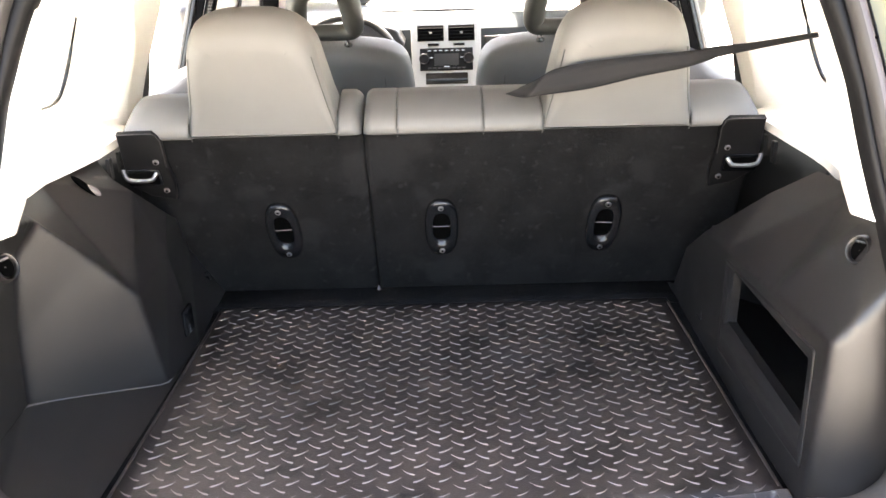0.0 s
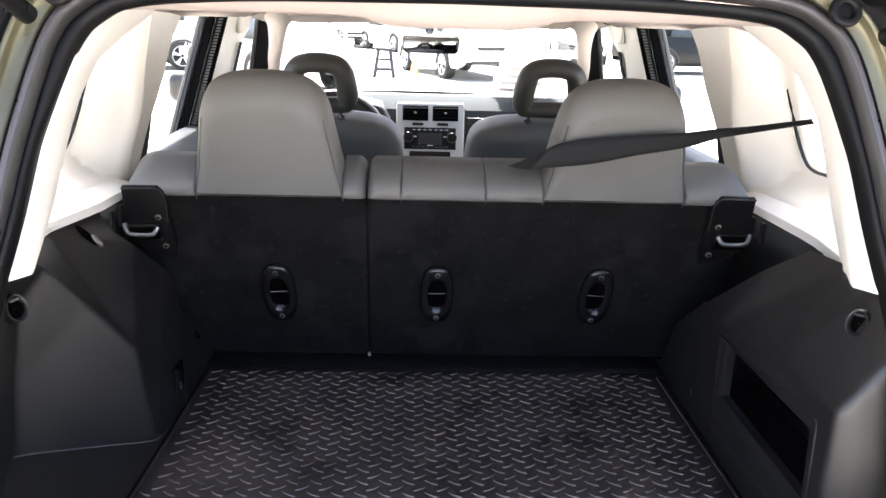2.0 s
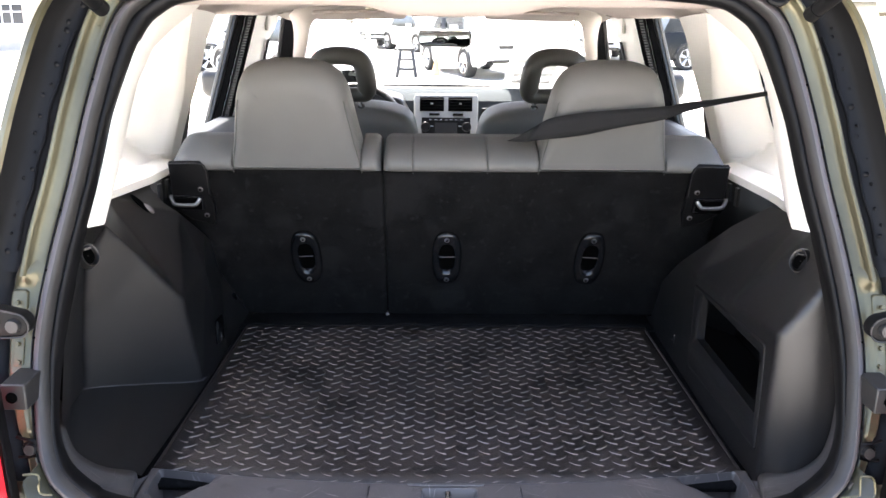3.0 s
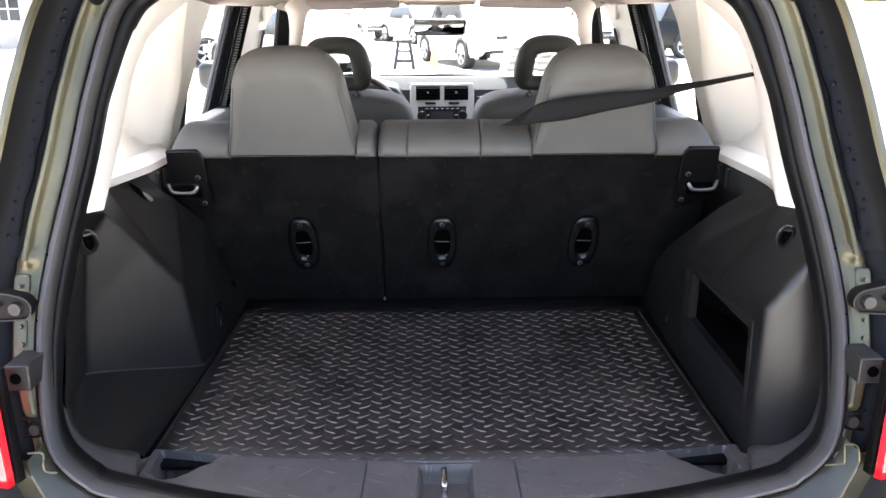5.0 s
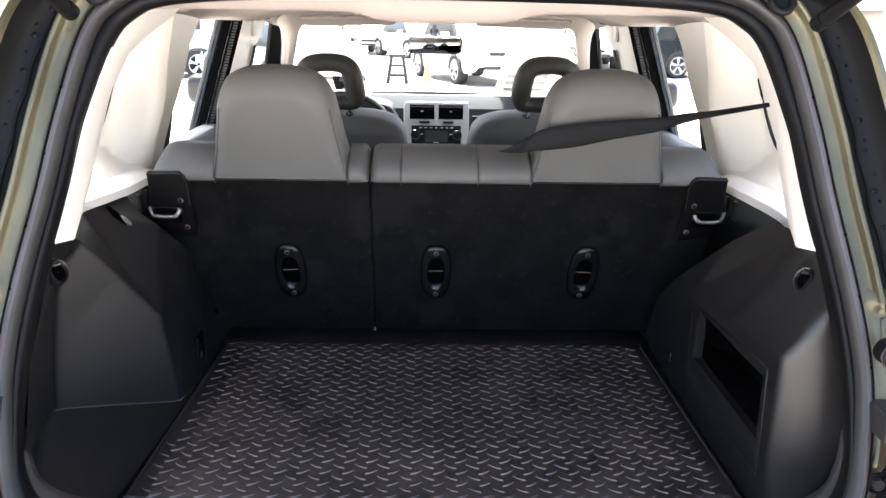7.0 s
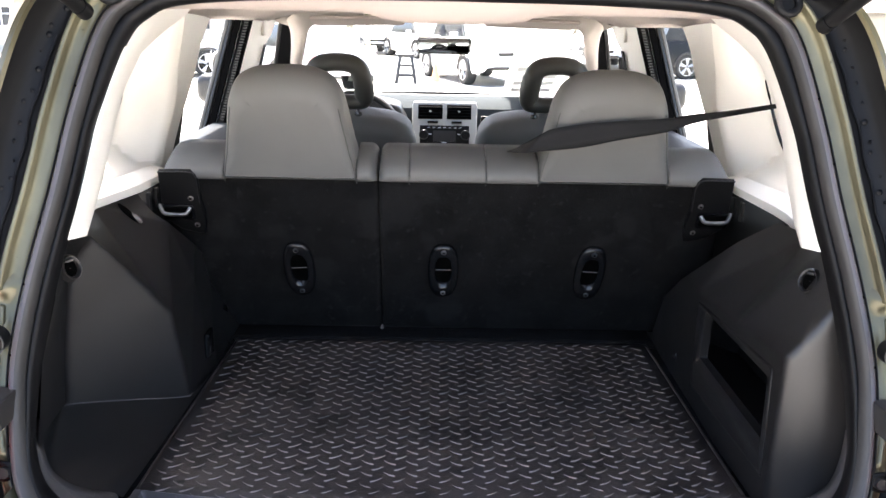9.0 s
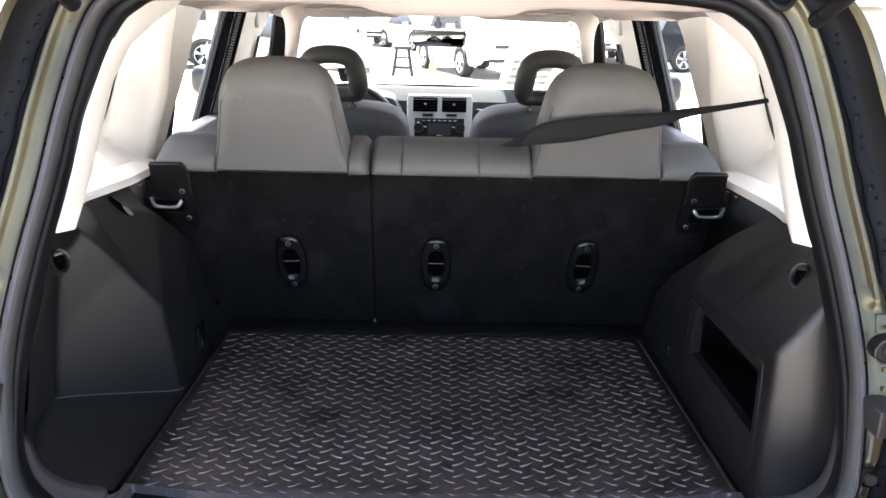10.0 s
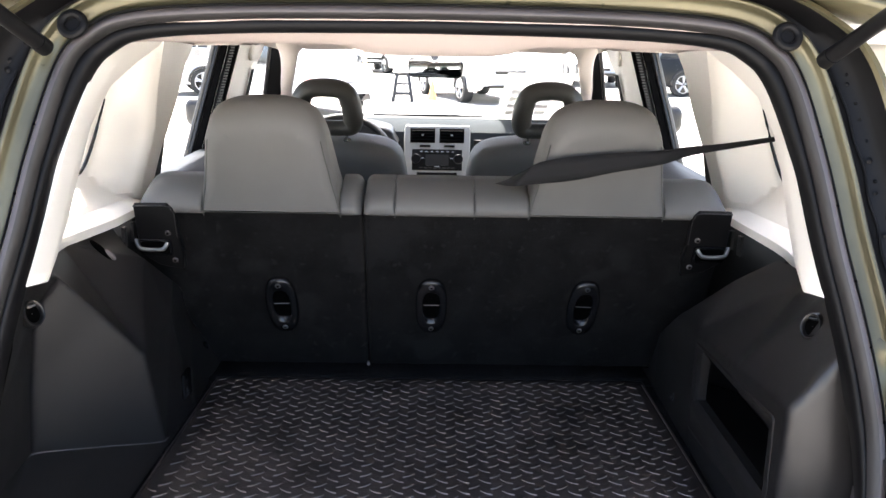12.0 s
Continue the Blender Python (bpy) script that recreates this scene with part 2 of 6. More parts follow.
def pillow(outline, place, depth, r, steps=5, bm=None):
    """A cushion with rounded rims on a closed flat outline of (u, v); place(u, v, d) puts it in space. r: one radius or r(u, v)."""
    pts = [Vector((p[0], p[1])) for p in outline]
    n = len(pts)
    area = sum(pts[i].x * pts[(i + 1) % n].y - pts[(i + 1) % n].x * pts[i].y for i in range(n))
    if area < 0:
        pts.reverse()
    nor = []
    for i in range(n):
        d = (pts[(i + 1) % n] - pts[i - 1]).normalized()
        nor.append(Vector((-d.y, d.x)))
    rad = [r(p.x, p.y) if callable(r) else r for p in pts]
    turn = [math.pi / 2 * k / steps for k in range(steps + 1)]
    front = [[place(*(pts[i] + nor[i] * rad[i] * (1 - math.sin(a))), rad[i] * (1 - math.cos(a))) for i in range(n)] for a in turn]
    back = [[place(*(pts[i] + nor[i] * rad[i] * (1 - math.cos(a))), depth - rad[i] + rad[i] * math.sin(a)) for i in range(n)] for a in turn]
    return loft(front + back, True, bm, caps=True)


def sidex(z):
    """Half width of the cabin's side at a height."""
    return 0.70 - 0.27 * (z - 1.15)


def ease(v):
    v = min(1.0, max(0.0, v))
    return v * v * (3 - 2 * v)


def gate_y(z):
    """Where the tailgate opening lies at a height."""
    return -0.86 + 0.40 * (z - 0.74)


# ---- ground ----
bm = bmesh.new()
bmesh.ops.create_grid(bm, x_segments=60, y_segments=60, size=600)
tagged(part("ground", bm, ASPHALT, smooth=False), "pale concrete of a car lot", "ground", kind="structure")

# ---- car shell: floor, roof, sides ----
floor = tagged(part("floor", block((-0.72, -0.80, 0.66), (0.72, 2.3, 0.70)), CARPET), "black carpeted metal floor of the car", "floor", kind="structure")

# headliner: a shallow crown with a dip over the load space
def roof_z(x, y):
    base = 1.497 + 0.010 * math.sin(min(max((y + 0.6) / 1.9, 0), 1) * math.pi)
    edge = 0.035 * max(0, (abs(x) - 0.38) / 0.22) ** 2
    dip = 0.016 * math.exp(-((y + 0.42) / 0.09) ** 2) * (1 / (1 + math.exp((abs(x) - 0.115) * 90)))
    return base - edge - dip

GATE_TOP = ((0.0, 1.549), (0.24, 1.546), (0.39, 1.535), (0.452, 1.509), (0.487, 1.465))


def liner_z(x, y):
    """The liner rolls up behind the tailgate seal and hangs a little lower just in front of it."""
    f = min(1.0, max(0.0, (y + 0.545) / 0.09))
    f = math.sin(f * math.pi / 2)
    lip = float(np.interp(abs(x), [p[0] for p in GATE_TOP], [p[1] for p in GATE_TOP])) - 0.026
    return (1 - f) * lip + f * (roof_z(x, y) - 0.011 * math.exp(-((y + 0.45) / 0.12) ** 2))


rows = []
for j in range(61):
    u = j / 60
    y = -0.545 + (1.25 + 0.545) * (0.25 * u + 0.75 * u * u)
    half = 0.615 if y > -0.05 else 0.615 - 0.145 * ((-0.05 - y) / 0.495) ** 1.6
    rows.append([(half * (i / 40 * 2 - 1), y, liner_z(half * (i / 40 * 2 - 1), y)) for i in range(41)])
bm = loft(rows)
tagged(part("ceiling", bm, LINER, solid=-0.02), "cream cloth headliner, curved down at its edges", "headliner", kind="structure")
# steel roof skin above the liner
rows = []
for j in range(13):
    y = -0.64 + j * 1.99 / 12
    rows.append([(x, y, 1.60 - 0.10 * abs(x / 0.72) ** 3 - 0.03 * max(0, (y - 0.9) / 0.45)) for x in [0.72 * (i / 12 * 2 - 1) for i in range(13)]])
tagged(part("roof", loft(rows), GREEN, solid=0.015), "dark green metallic painted steel car roof", "roof", kind="structure")


def side_strip(ya, yb, z0, z1, inset, name, mat, parent=None, label="", thick=0.03, n=8, bevel=0.006, s=1):
    """An upright band of the cabin's side between two slanting edges (y at z0, y at z1)."""
    rows = []
    for k in range(n + 1):
        z = z0 + (z1 - z0) * k / n
        a, b = ya(z), yb(z)
        x = sidex(z) - inset
        rows.append([(s * x, a, z), (s * x, b, z), (s * (x + thick), b, z), (s * (x + thick), a, z)])
    return part(name, loft(rows, True, caps=True), mat, parent, label, bevel=bevel)


def frame_band(yf, x0, x1, z0, z1, step, name, mat, parent, label="", s=1, thick=0.03, bevel=0.004, n=8):
    """A rear-facing upright of a door frame: from x0 to x1 outward of the cabin side, its face step behind the line yf."""
    rows = []
    for k in range(n + 1):
        z = z0 + (z1 - z0) * k / n
        y, x = yf(z) - step, sidex(z)
        rows.append([(s * (x + x0), y, z), (s * (x + x1), y, z), (s * (x + x1), y + thick, z), (s * (x + x0), y + thick, z)])
    return part(name, loft(rows, True, caps=True), mat, parent, label, bevel=bevel)


def line_y(z0, y0, z1, y1):
    return lambda z: y0 + (y1 - y0) * (z - z0) / (z1 - z0)


C_FRONT = lambda z: float(np.interp(z, [1.10, 1.24, 1.34, 1.42, 1.50], [0.36, 0.39, 0.447, 0.455, 0.52]))
RD_FRONT = line_y(1.20, 0.950, 1.48, 0.995)
B_FRONT = lambda z: float(np.interp(z, [1.10, 1.30, 1.375, 1.405, 1.45, 1.50], [1.31, 1.295, 1.30, 1.38, 1.41, 1.42]))
FD_FRONT = line_y(1.28, 1.90, 1.44, 1.80)


SKIN_Z = (0.34, 0.45, 0.65, 0.85, 1.0, 1.08, 1.115)


def skin_x(z):
    """Half width of the body's outer skin at a height."""
    return float(np.interp(z, [0.30, 0.45, 0.80, 1.05, 1.16], [0.79, 0.825, 0.835, 0.81, 0.765]))


def cabin_side(s, word):
    # C-pillar trim: bulges inward at its crest, then runs out to the quarter window, faces the tailgate
    t = thing("quarter_trim", "cream moulded plastic trim panel round the rear quarter window", "trim panel", "quarter trims", "structure")
    rows = []
    for k in range(17):
        z = 1.135 + 0.365 * k / 16
        w = sidex(z)
        f = C_FRONT(z)
        lowx = 0.645 + (w + 0.046 - 0.645) * min(1, max(0, (z - 1.138) / 0.075)) ** 0.6
        u = (z - 1.135) / 0.365
        crest = 0.27 - 0.03 * u + 0.03 * math.exp(-((z - 1.29) / 0.07) ** 2)
        # the crest stands well inward of the glass; behind it the trim turns to face the tailgate
        cx, cy = (w - 0.004) * 0.935, -1.84 + (crest + 1.84) * 0.935
        row = [(w + 0.03, f + 0.02), (w + 0.004, f), (w - 0.012, 0.5 * (f + crest) + 0.02), (cx + 0.004, cy + 0.03), (cx + 0.003, cy - 0.004),
               (cx + 0.03, cy - 0.028), (w + 0.020, 0.075), (w + 0.040, 0.055), (w + 0.048, 0.03)]
        if z < 1.215:
            row = row[:5] + [(min(cx + 0.03, lowx), cy - 0.028), (min(w + 0.02, lowx), 0.075), (lowx, 0.05), (lowx, 0.03), (lowx, -0.1), (lowx - 0.006, -0.3), (lowx - 0.02, -0.45), (lowx - 0.06, -0.58)]
        else:
            row += [(w + 0.06, 0.028), (w + 0.065, 0.027), (w + 0.068, 0.026), (w + 0.07, 0.025)]
        rows.append([(s * q.x, q.y, z) for q in smooth_line([(a, b, 0) for a, b in row], 4)])
    part("panel", loft(rows), CREAM, t, solid=0.003)
    # ledge under the quarter window
    rows = []
    for k in range(11):
        y = 0.10 - 0.62 * k / 10
        x = 0.622 - 0.05 * max(0, (-0.25 - y) / 0.3) if s > 0 else 0.622 + min(0.028, 0.15 * max(0, -0.095 - y))
        z = 1.142 + 0.012 * k / 10
        rows.append([(s * (x + 0.13), y, z + 0.014), (s * (x + 0.02), y, z + 0.006), (s * x, y, z - 0.001), (s * (x - 0.002), y, z - 0.016), (s * (x + 0.03), y, z - 0.02)])
    part("ledge", loft(rows), CREAM, t, solid=0.003)
    # quarter glass with its thin black gasket
    w = thing("window_1" if s < 0 else "window_2", "tinted fixed quarter window glass with a thin black gasket", "window", "quarter windows", "structure")
    rows = [[(s * (sidex(z) + 0.062), y, z) for y in (0.08, -0.1, -0.3, -0.56)] for z in (1.20, 1.3, 1.36, 1.43)]
    pn = part("pane", loft(rows), TINT, w)
    g = smooth_line([(s * (sidex(z) + 0.042), y, z) for y, z in ((0.075, 1.455), (0.065, 1.42), (0.043, 1.29), (0.018, 1.232), (-0.02, 1.217), (-0.10, 1.219), (-0.45, 1.226))], 6)
    part("gasket", tube([p - Vector((s * 0.003, 0, 0)) for p in g], 0.0035, 6), BLACK, w, "thin black rubber gasket")

    rows = [[(s * (sidex(z) + o), y, z) for y in (0.08, -0.12, -0.26, -0.40)] for z, o in ((1.405, 0.052), (1.44, 0.045), (1.50, 0.03))]
    part("window_header", loft(rows), CREAM, w, "cream plastic strip over the glass", solid=0.004)

    # D-pillar trim: a cream band that follows the tailgate opening
    t = thing("pillar_trim", "cream plastic trim of the rearmost pillar, beside the tailgate seal", "pillar trim", "rear pillar trims", "structure")
    rows = []
    for k in range(25):
        u = k / 24
        z = 1.185 + (1.505 - 1.185) * u
        xo, yo = gate_x(z) - 0.034, gate_y(z) + 0.025
        yi = float(np.interp(z, [1.15, 1.185, 1.235, 1.30, 1.357, 1.412, 1.446, 1.475, 1.505], [-0.475, -0.465, -0.413, -0.358, -0.304, -0.21, -0.08, 0.06, 0.16]))
        low = (1 - u) ** 2
        # the band stays narrow, so that the quarter window reaches close to the tailgate
        yn = yi + 0.7 * min(0.0, gate_y(z) + 0.14 - yi)
        f = (yn + 1.75) / (yi + 1.75)
        xi = 0.557 * f
        zm, zi = z - 0.013 * low, 1.485 + (z - 0.008 * low - 1.485) * f
        xm, ym = xo * 0.6 + xi * 0.4 - 0.010 * low, yo * 0.6 + yn * 0.4
        rows.append([(s * x - 0.008 * low, y, zz) for x, y, zz in ((xo + 0.02 - 0.010 * low, yo - 0.012 + 0.016 * low, z - 0.004 * low), (xo, yo, z - 0.004 * low), (xm, ym, zm), (xm + 0.003, ym + 0.012, zm), (xi - 0.004 * low, yn - 0.01, zi), (xi + 0.004, yn, zi),
                     (xi + 0.016, yn + 0.006, zi), (xi + 0.05, yn - 0.012, zi), (sidex(z) + 0.05, min(yn - 0.05, -0.46), zi))])
    part("trim", loft(rows), CREAM, t, solid=0.003)

    # rear door
    d = thing("rear_door", "rear passenger door with a black window frame and rubber seals", "car door", "car doors")
    frame_band(RD_FRONT, 0.067, 0.081, 1.10, 1.495, 0.006, "window_channel", GREY, d, "grey rubber window channel", s=s)
    frame_band(RD_FRONT, 0.054, 0.066, 1.10, 1.495, 0.010, "glass_edge", SATIN, d, "satin metal strip along the glass", s=s)
    frame_band(RD_FRONT, 0.029, 0.053, 1.08, 1.495, 0.004, "window_frame", DOORBLACK, d, s=s)
    frame_band(RD_FRONT, -0.004, 0.028, 1.05, 1.495, 0.010, "weatherstrip", DOORBLACK, d, "ribbed black rubber weatherstrip", s=s, bevel=0.008)
    bm = bmesh.new()
    for k in range(44):
        z = 1.10 + 0.0086 * k
        x, y = sidex(z) + 0.010, RD_FRONT(z) - 0.0115
        box(bm, (s * x - 0.006, y, z), (s * x + 0.006, y + 0.003, z + 0.0045))
    part("rib", bm, PLASTIC, d)
    rows = []
    for k in range(9):
        y = 0.32 + 0.66 * k / 8
        z = 1.132
        rows.append([(s * 0.735, y, z + 0.012), (s * 0.70, y, z + 0.012), (s * 0.655, y, z), (s * 0.625, y, z - 0.03), (s * 0.62, y, z - 0.12), (s * 0.63, y, 0.72)])
    part("door_panel", loft(rows), DOORTRIM, d, "blue-grey plastic door panel with a wide upper ledge", solid=0.004)
    rows = [[(s * (sidex(z) + 0.078), y, z) for y in (0.36, 0.65, 0.99)] for z in (1.13, 1.3, 1.49)]
    part("pane", loft(rows), CLEAR, d)
    bm = loft([[(s * skin_x(z), y, z) for y in (0.36, 0.6, 0.98)] for z in SKIN_Z])
    part("outer_skin", bm, GREEN, d, solid=0.004)
    part("door_handle", tube(smooth_line([(s * 0.825, 0.48, 0.98), (s * 0.85, 0.50, 0.98), (s * 0.85, 0.62, 0.98), (s * 0.825, 0.64, 0.98)], 3), 0.012, 8), BLACK, d)

    # B-pillar trim
    t = thing("pillar_trim", "cream plastic trim of the middle door pillar with a belt guide", "pillar trim", "middle pillar trims", "structure")
    side_strip(RD_FRONT, B_FRONT, 0.80, 1.50, 0.004, "trim", CREAM, t, s=s, thick=0.05, n=16, bevel=0.015)
    x = sidex(1.44) - 0.008
    part("height_adjuster", block((s * x - 0.006, 1.16, 1.41), (s * x + 0.006, 1.21, 1.475)), CREAM, t, bevel=0.004)
    x = sidex(1.30) - 0.035
    bm = loft([[(s * (sidex(z) - 0.012), y, z) for y in (1.225, 1.27)] for z in (0.9, 1.1, 1.3, 1.38)])
    part("belt", bm, WEBBING, t, "black seat belt webbing", solid=0.002)

    # front door
    d = thing("front_door", "front door with a black window frame and rubber seal", "car door", "car doors")
    frame_band(FD_FRONT, 0.044, 0.058, 1.13, 1.475, 0.004, "window_channel", SATIN, d, "satin metal window channel", s=s)
    frame_band(FD_FRONT, -0.018, 0.043, 1.13, 1.475, 0.0, "window_frame", DOORBLACK, d, s=s)
    bm = tube([(s * (sidex(1.473) - 0.004), FD_FRONT(1.473), 1.473), (s * (sidex(1.485) - 0.004), 1.35, 1.483), (s * (sidex(1.485) - 0.004), 1.2, 1.485)], 0.018, 8)
    part("top_frame", bm, DOORBLACK, d)
    rows = []
    for k in range(7):
        y = 1.0 + 1.05 * k / 6
        rows.append([(s * 0.735, y, 1.175), (s * 0.70, y, 1.175), (s * 0.655, y, 1.16), (s * 0.63, y, 1.12), (s * 0.63, y, 0.72)])
    part("door_panel", loft(rows), DOORTRIM, d, "blue-grey plastic door panel", solid=0.004)
    part("pane", loft([[(s * (sidex(z) + 0.072), y, z) for y in (1.22, 1.5, 1.80)] for z in (1.17, 1.3, 1.48)]), CLEAR, d)
    part("outer_skin", loft([[(s * skin_x(z), y, z) for y in (0.985, 1.5, 2.1)] for z in SKIN_Z]), GREEN, d, solid=0.004)
    part("door_handle", tube(smooth_line([(s * 0.825, 1.10, 0.98), (s * 0.85, 1.12, 0.98), (s * 0.85, 1.24, 0.98), (s * 0.825, 1.26, 0.98)], 3), 0.012, 8), BLACK, d)

    # A-pillar trim: turns out of the windscreen header and runs down beside the front door
    t = thing("pillar_trim", "beige trim of the slanting windscreen pillar and header", "pillar trim", "windscreen pillar trims", "structure")
    inner = smooth_line([(0.30, 1.46, 1.465), (0.40, 1.47, 1.463), (0.465, 1.48, 1.457), (0.503, 1.50, 1.446), (0.524, 1.53, 1.425), (0.545, 1.62, 1.395), (0.575, 1.76, 1.345), (0.605, 1.88, 1.29), (0.630, 1.98, 1.20), (0.635, 2.0, 1.12)], 5)
    outer = smooth_line([(0.30, 1.38, 1.503), (0.40, 1.38, 1.503), (0.50, 1.38, 1.503), (0.570, 1.40, 1.495), (0.592, 1.50, 1.465), (0.597, 1.62, 1.42), (0.616, 1.75, 1.36), (0.642, 1.87, 1.29), (0.667, 1.97, 1.20), (0.675, 1.99, 1.12)], 5)
    rows = []
    for p, q in zip(inner, outer):
        m = p.lerp(q, 0.5)
        rows.append([(s * v.x + 0.008, v.y, v.z) for v in (p + Vector((0.012, 0.06, 0.012)), p + Vector((0.002, 0.014, 0.002)), p, p.lerp(q, 0.12) + Vector((-0.001, -0.010, -0.002)), m + Vector((0, -0.014, -0.003)), q + Vector((0, -0.006, 0)), q + Vector((0.012, 0.02, 0.004)))])
    part("trim", loft(rows), LINER, t, solid=0.003, angle=70)
    # roof rail trim that blends the liner into the pillars
    rows = []
    for k in range(13):
        y = -0.05 + 1.75 * k / 12
        zt = 1.49 - 0.03 * max(0, (y - 1.2) / 0.5)
        rows.append([(s * 0.56, y, zt + 0.002), (s * 0.595, y, zt - 0.010), (s * 0.618, y, zt - 0.022), (s * 0.63, y, zt - 0.01), (s * 0.64, y, zt + 0.04)])
    t = thing("roof_rail_trim", "cream cloth-covered edge of the headliner over the doors", "roof trim", "roof rail trims", "structure")
    part("rail", loft(rows), LINER, t, solid=0.004)


GATE = [(0.0, 1.549), (0.24, 1.546), (0.39, 1.535), (0.452, 1.509), (0.487, 1.465), (0.5155, 1.36), (0.534, 1.26), (0.5535, 1.17), (0.567, 1.09), (0.571, 1.03),
        (0.5655, 0.96), (0.5575, 0.912), (0.545, 0.881), (0.5275, 0.860), (0.497, 0.838), (0.458, 0.8215), (0.30, 0.792), (0.15, 0.779), (0.0, 0.776)]


def gate_x(z):
    """Half width of the tailgate opening's seal at a height."""
    zs = [p[1] for p in GATE[3:13]][::-1]
    xs = [p[0] for p in GATE[3:13]][::-1]
    return float(np.interp(z, zs, xs))


for s_, word_ in ((-1, "left"), (1, "right")):
    cabin_side(s_, word_)


# ---- tailgate opening ----
def gate_ring(off, back, n=8, top=0.0, left=0.0, low=-9.0, foot=0.0):
    """The opening's outline pushed outward by off (top and foot: more at the roof and at the sill; left: more on the driver's side) and back by back; low cuts it open below a height."""
    half = smooth_line([(x, 0, z) for x, z in GATE], n)
    ring = [(p.x, p.z) for p in half] + [(-p.x, p.z) for p in half[-2:0:-1]]
    k = len(ring)
    out = []
    for i, (x, z) in enumerate(ring):
        a, b = ring[i - 1], ring[(i + 1) % k]
        d = Vector((b[0] - a[0], b[1] - a[1])).normalized()
        nx, nz = -d.y, d.x
        if nx * x + nz * (z - 1.17) < 0:
            nx, nz = -nx, -nz
        o = off + left * min(1.0, max(0.0, (-0.2 - x) / 0.1)) * min(1.0, max(0.0, (z - 1.06) / 0.12))
        o += top * min(1.0, max(0.0, (z - 1.34) / 0.14)) + foot * min(1.0, max(0.0, (1.05 - z) / 0.12))
        zz = z + nz * o * (0.45 if o > 0.03 else 1.0)
        out.append((z, Vector((x + nx * o - 0.008, gate_y(z) - back, zz))))
    m = k // 2
    return [p for z, p in out[m:] + out[:m] if z > low]


def open_ring(low, *rows):
    """A band over the roof and down both sides to the height low."""
    return loft([gate_ring(off, back, left=0.003, low=low) for off, back in rows])


seal = thing("tailgate_seal", "thick black rubber seal round the open tailgate", "rubber seal")


def bead(mid, back, r, rb, n=10):
    """A round rubber bead that follows the opening."""
    return loft([gate_ring(mid + r * math.cos(2 * math.pi * k / n), back + rb * math.sin(2 * math.pi * k / n)) for k in range(n + 1)], True)


# one rubber in two tones: light coloured into the outer face, shade into the inner
part("bulb", loft([gate_ring(o, b) for o, b in ((-0.0075, -0.002), (-0.0078, 0.012), (-0.0095, 0.0190), (-0.0130, 0.0228), (-0.0170, 0.0240), (-0.0185, 0.0232))], True), SEAL, seal, "outer face of the rubber bulb, coloured paler as lit", angle=80)
part("inner_face", loft([gate_ring(o, b) for o, b in ((-0.0183, 0.0236), (-0.0205, 0.0225), (-0.0240, 0.0165), (-0.0262, 0.009), (-0.0270, -0.002))], True), SOCKETGREY, seal, "inner face of the rubber bulb, coloured darker as shaded", angle=80)
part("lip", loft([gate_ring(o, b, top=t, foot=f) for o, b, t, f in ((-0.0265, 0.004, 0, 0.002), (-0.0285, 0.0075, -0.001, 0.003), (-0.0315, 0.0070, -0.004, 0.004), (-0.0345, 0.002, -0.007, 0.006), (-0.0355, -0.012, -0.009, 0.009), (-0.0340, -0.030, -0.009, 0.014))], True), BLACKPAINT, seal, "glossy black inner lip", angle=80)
part("fin", bead(-0.0068, 0.017, 0.0011, 0.003, 6), BLACKPAINT, seal, "thin black rubber fin", angle=80)
for s in (-1, 1):
    for z in (0.945, 1.052, 1.137, 1.213, 1.302, 1.385):
        part("notch", disc((s * (gate_x(z) - 0.0088) - 0.008, gate_y(z) - 0.0165, z), (0, -1, 0.3), 0.0017, 0.004, 8), HOLLOWSHADE, seal)

frame_ = thing("tailgate_frame", "dark green metallic painted steel body frame round the tailgate opening", "car body", kind="structure")
part("jamb", open_ring(1.125, (-0.010, 0.002), (-0.006, 0.008), (0.002, 0.010), (0.008, 0.011), (0.0125, 0.015), (0.0150, 0.0225), (0.0172, 0.0255), (0.0200, 0.0255), (0.0225, 0.021), (0.0235, 0.012)), GREEN, frame_, angle=70)
part("gutter", open_ring(1.125, (0.0235, 0.012), (0.033, 0.004), (0.050, 0.004), (0.064, 0.018), (0.073, 0.040)), BLACKPAINT, frame_, "black painted rain gutter", angle=60)
part("outer_edge", open_ring(1.0, (0.073, 0.040), (0.077, 0.046), (0.086, 0.042), (0.100, 0.0), (0.118, -0.2)), GREEN, frame_)


def pillar_edge(z):
    """Outer edge of the painted pillar below the window, half width."""
    return float(np.interp(z, [0.86, 0.885, 0.934, 0.958, 1.005, 1.055, 1.094, 1.123, 1.143, 1.155], [0.563, 0.566, 0.582, 0.589, 0.601, 0.602, 0.604, 0.602, 0.595, 0.583]))


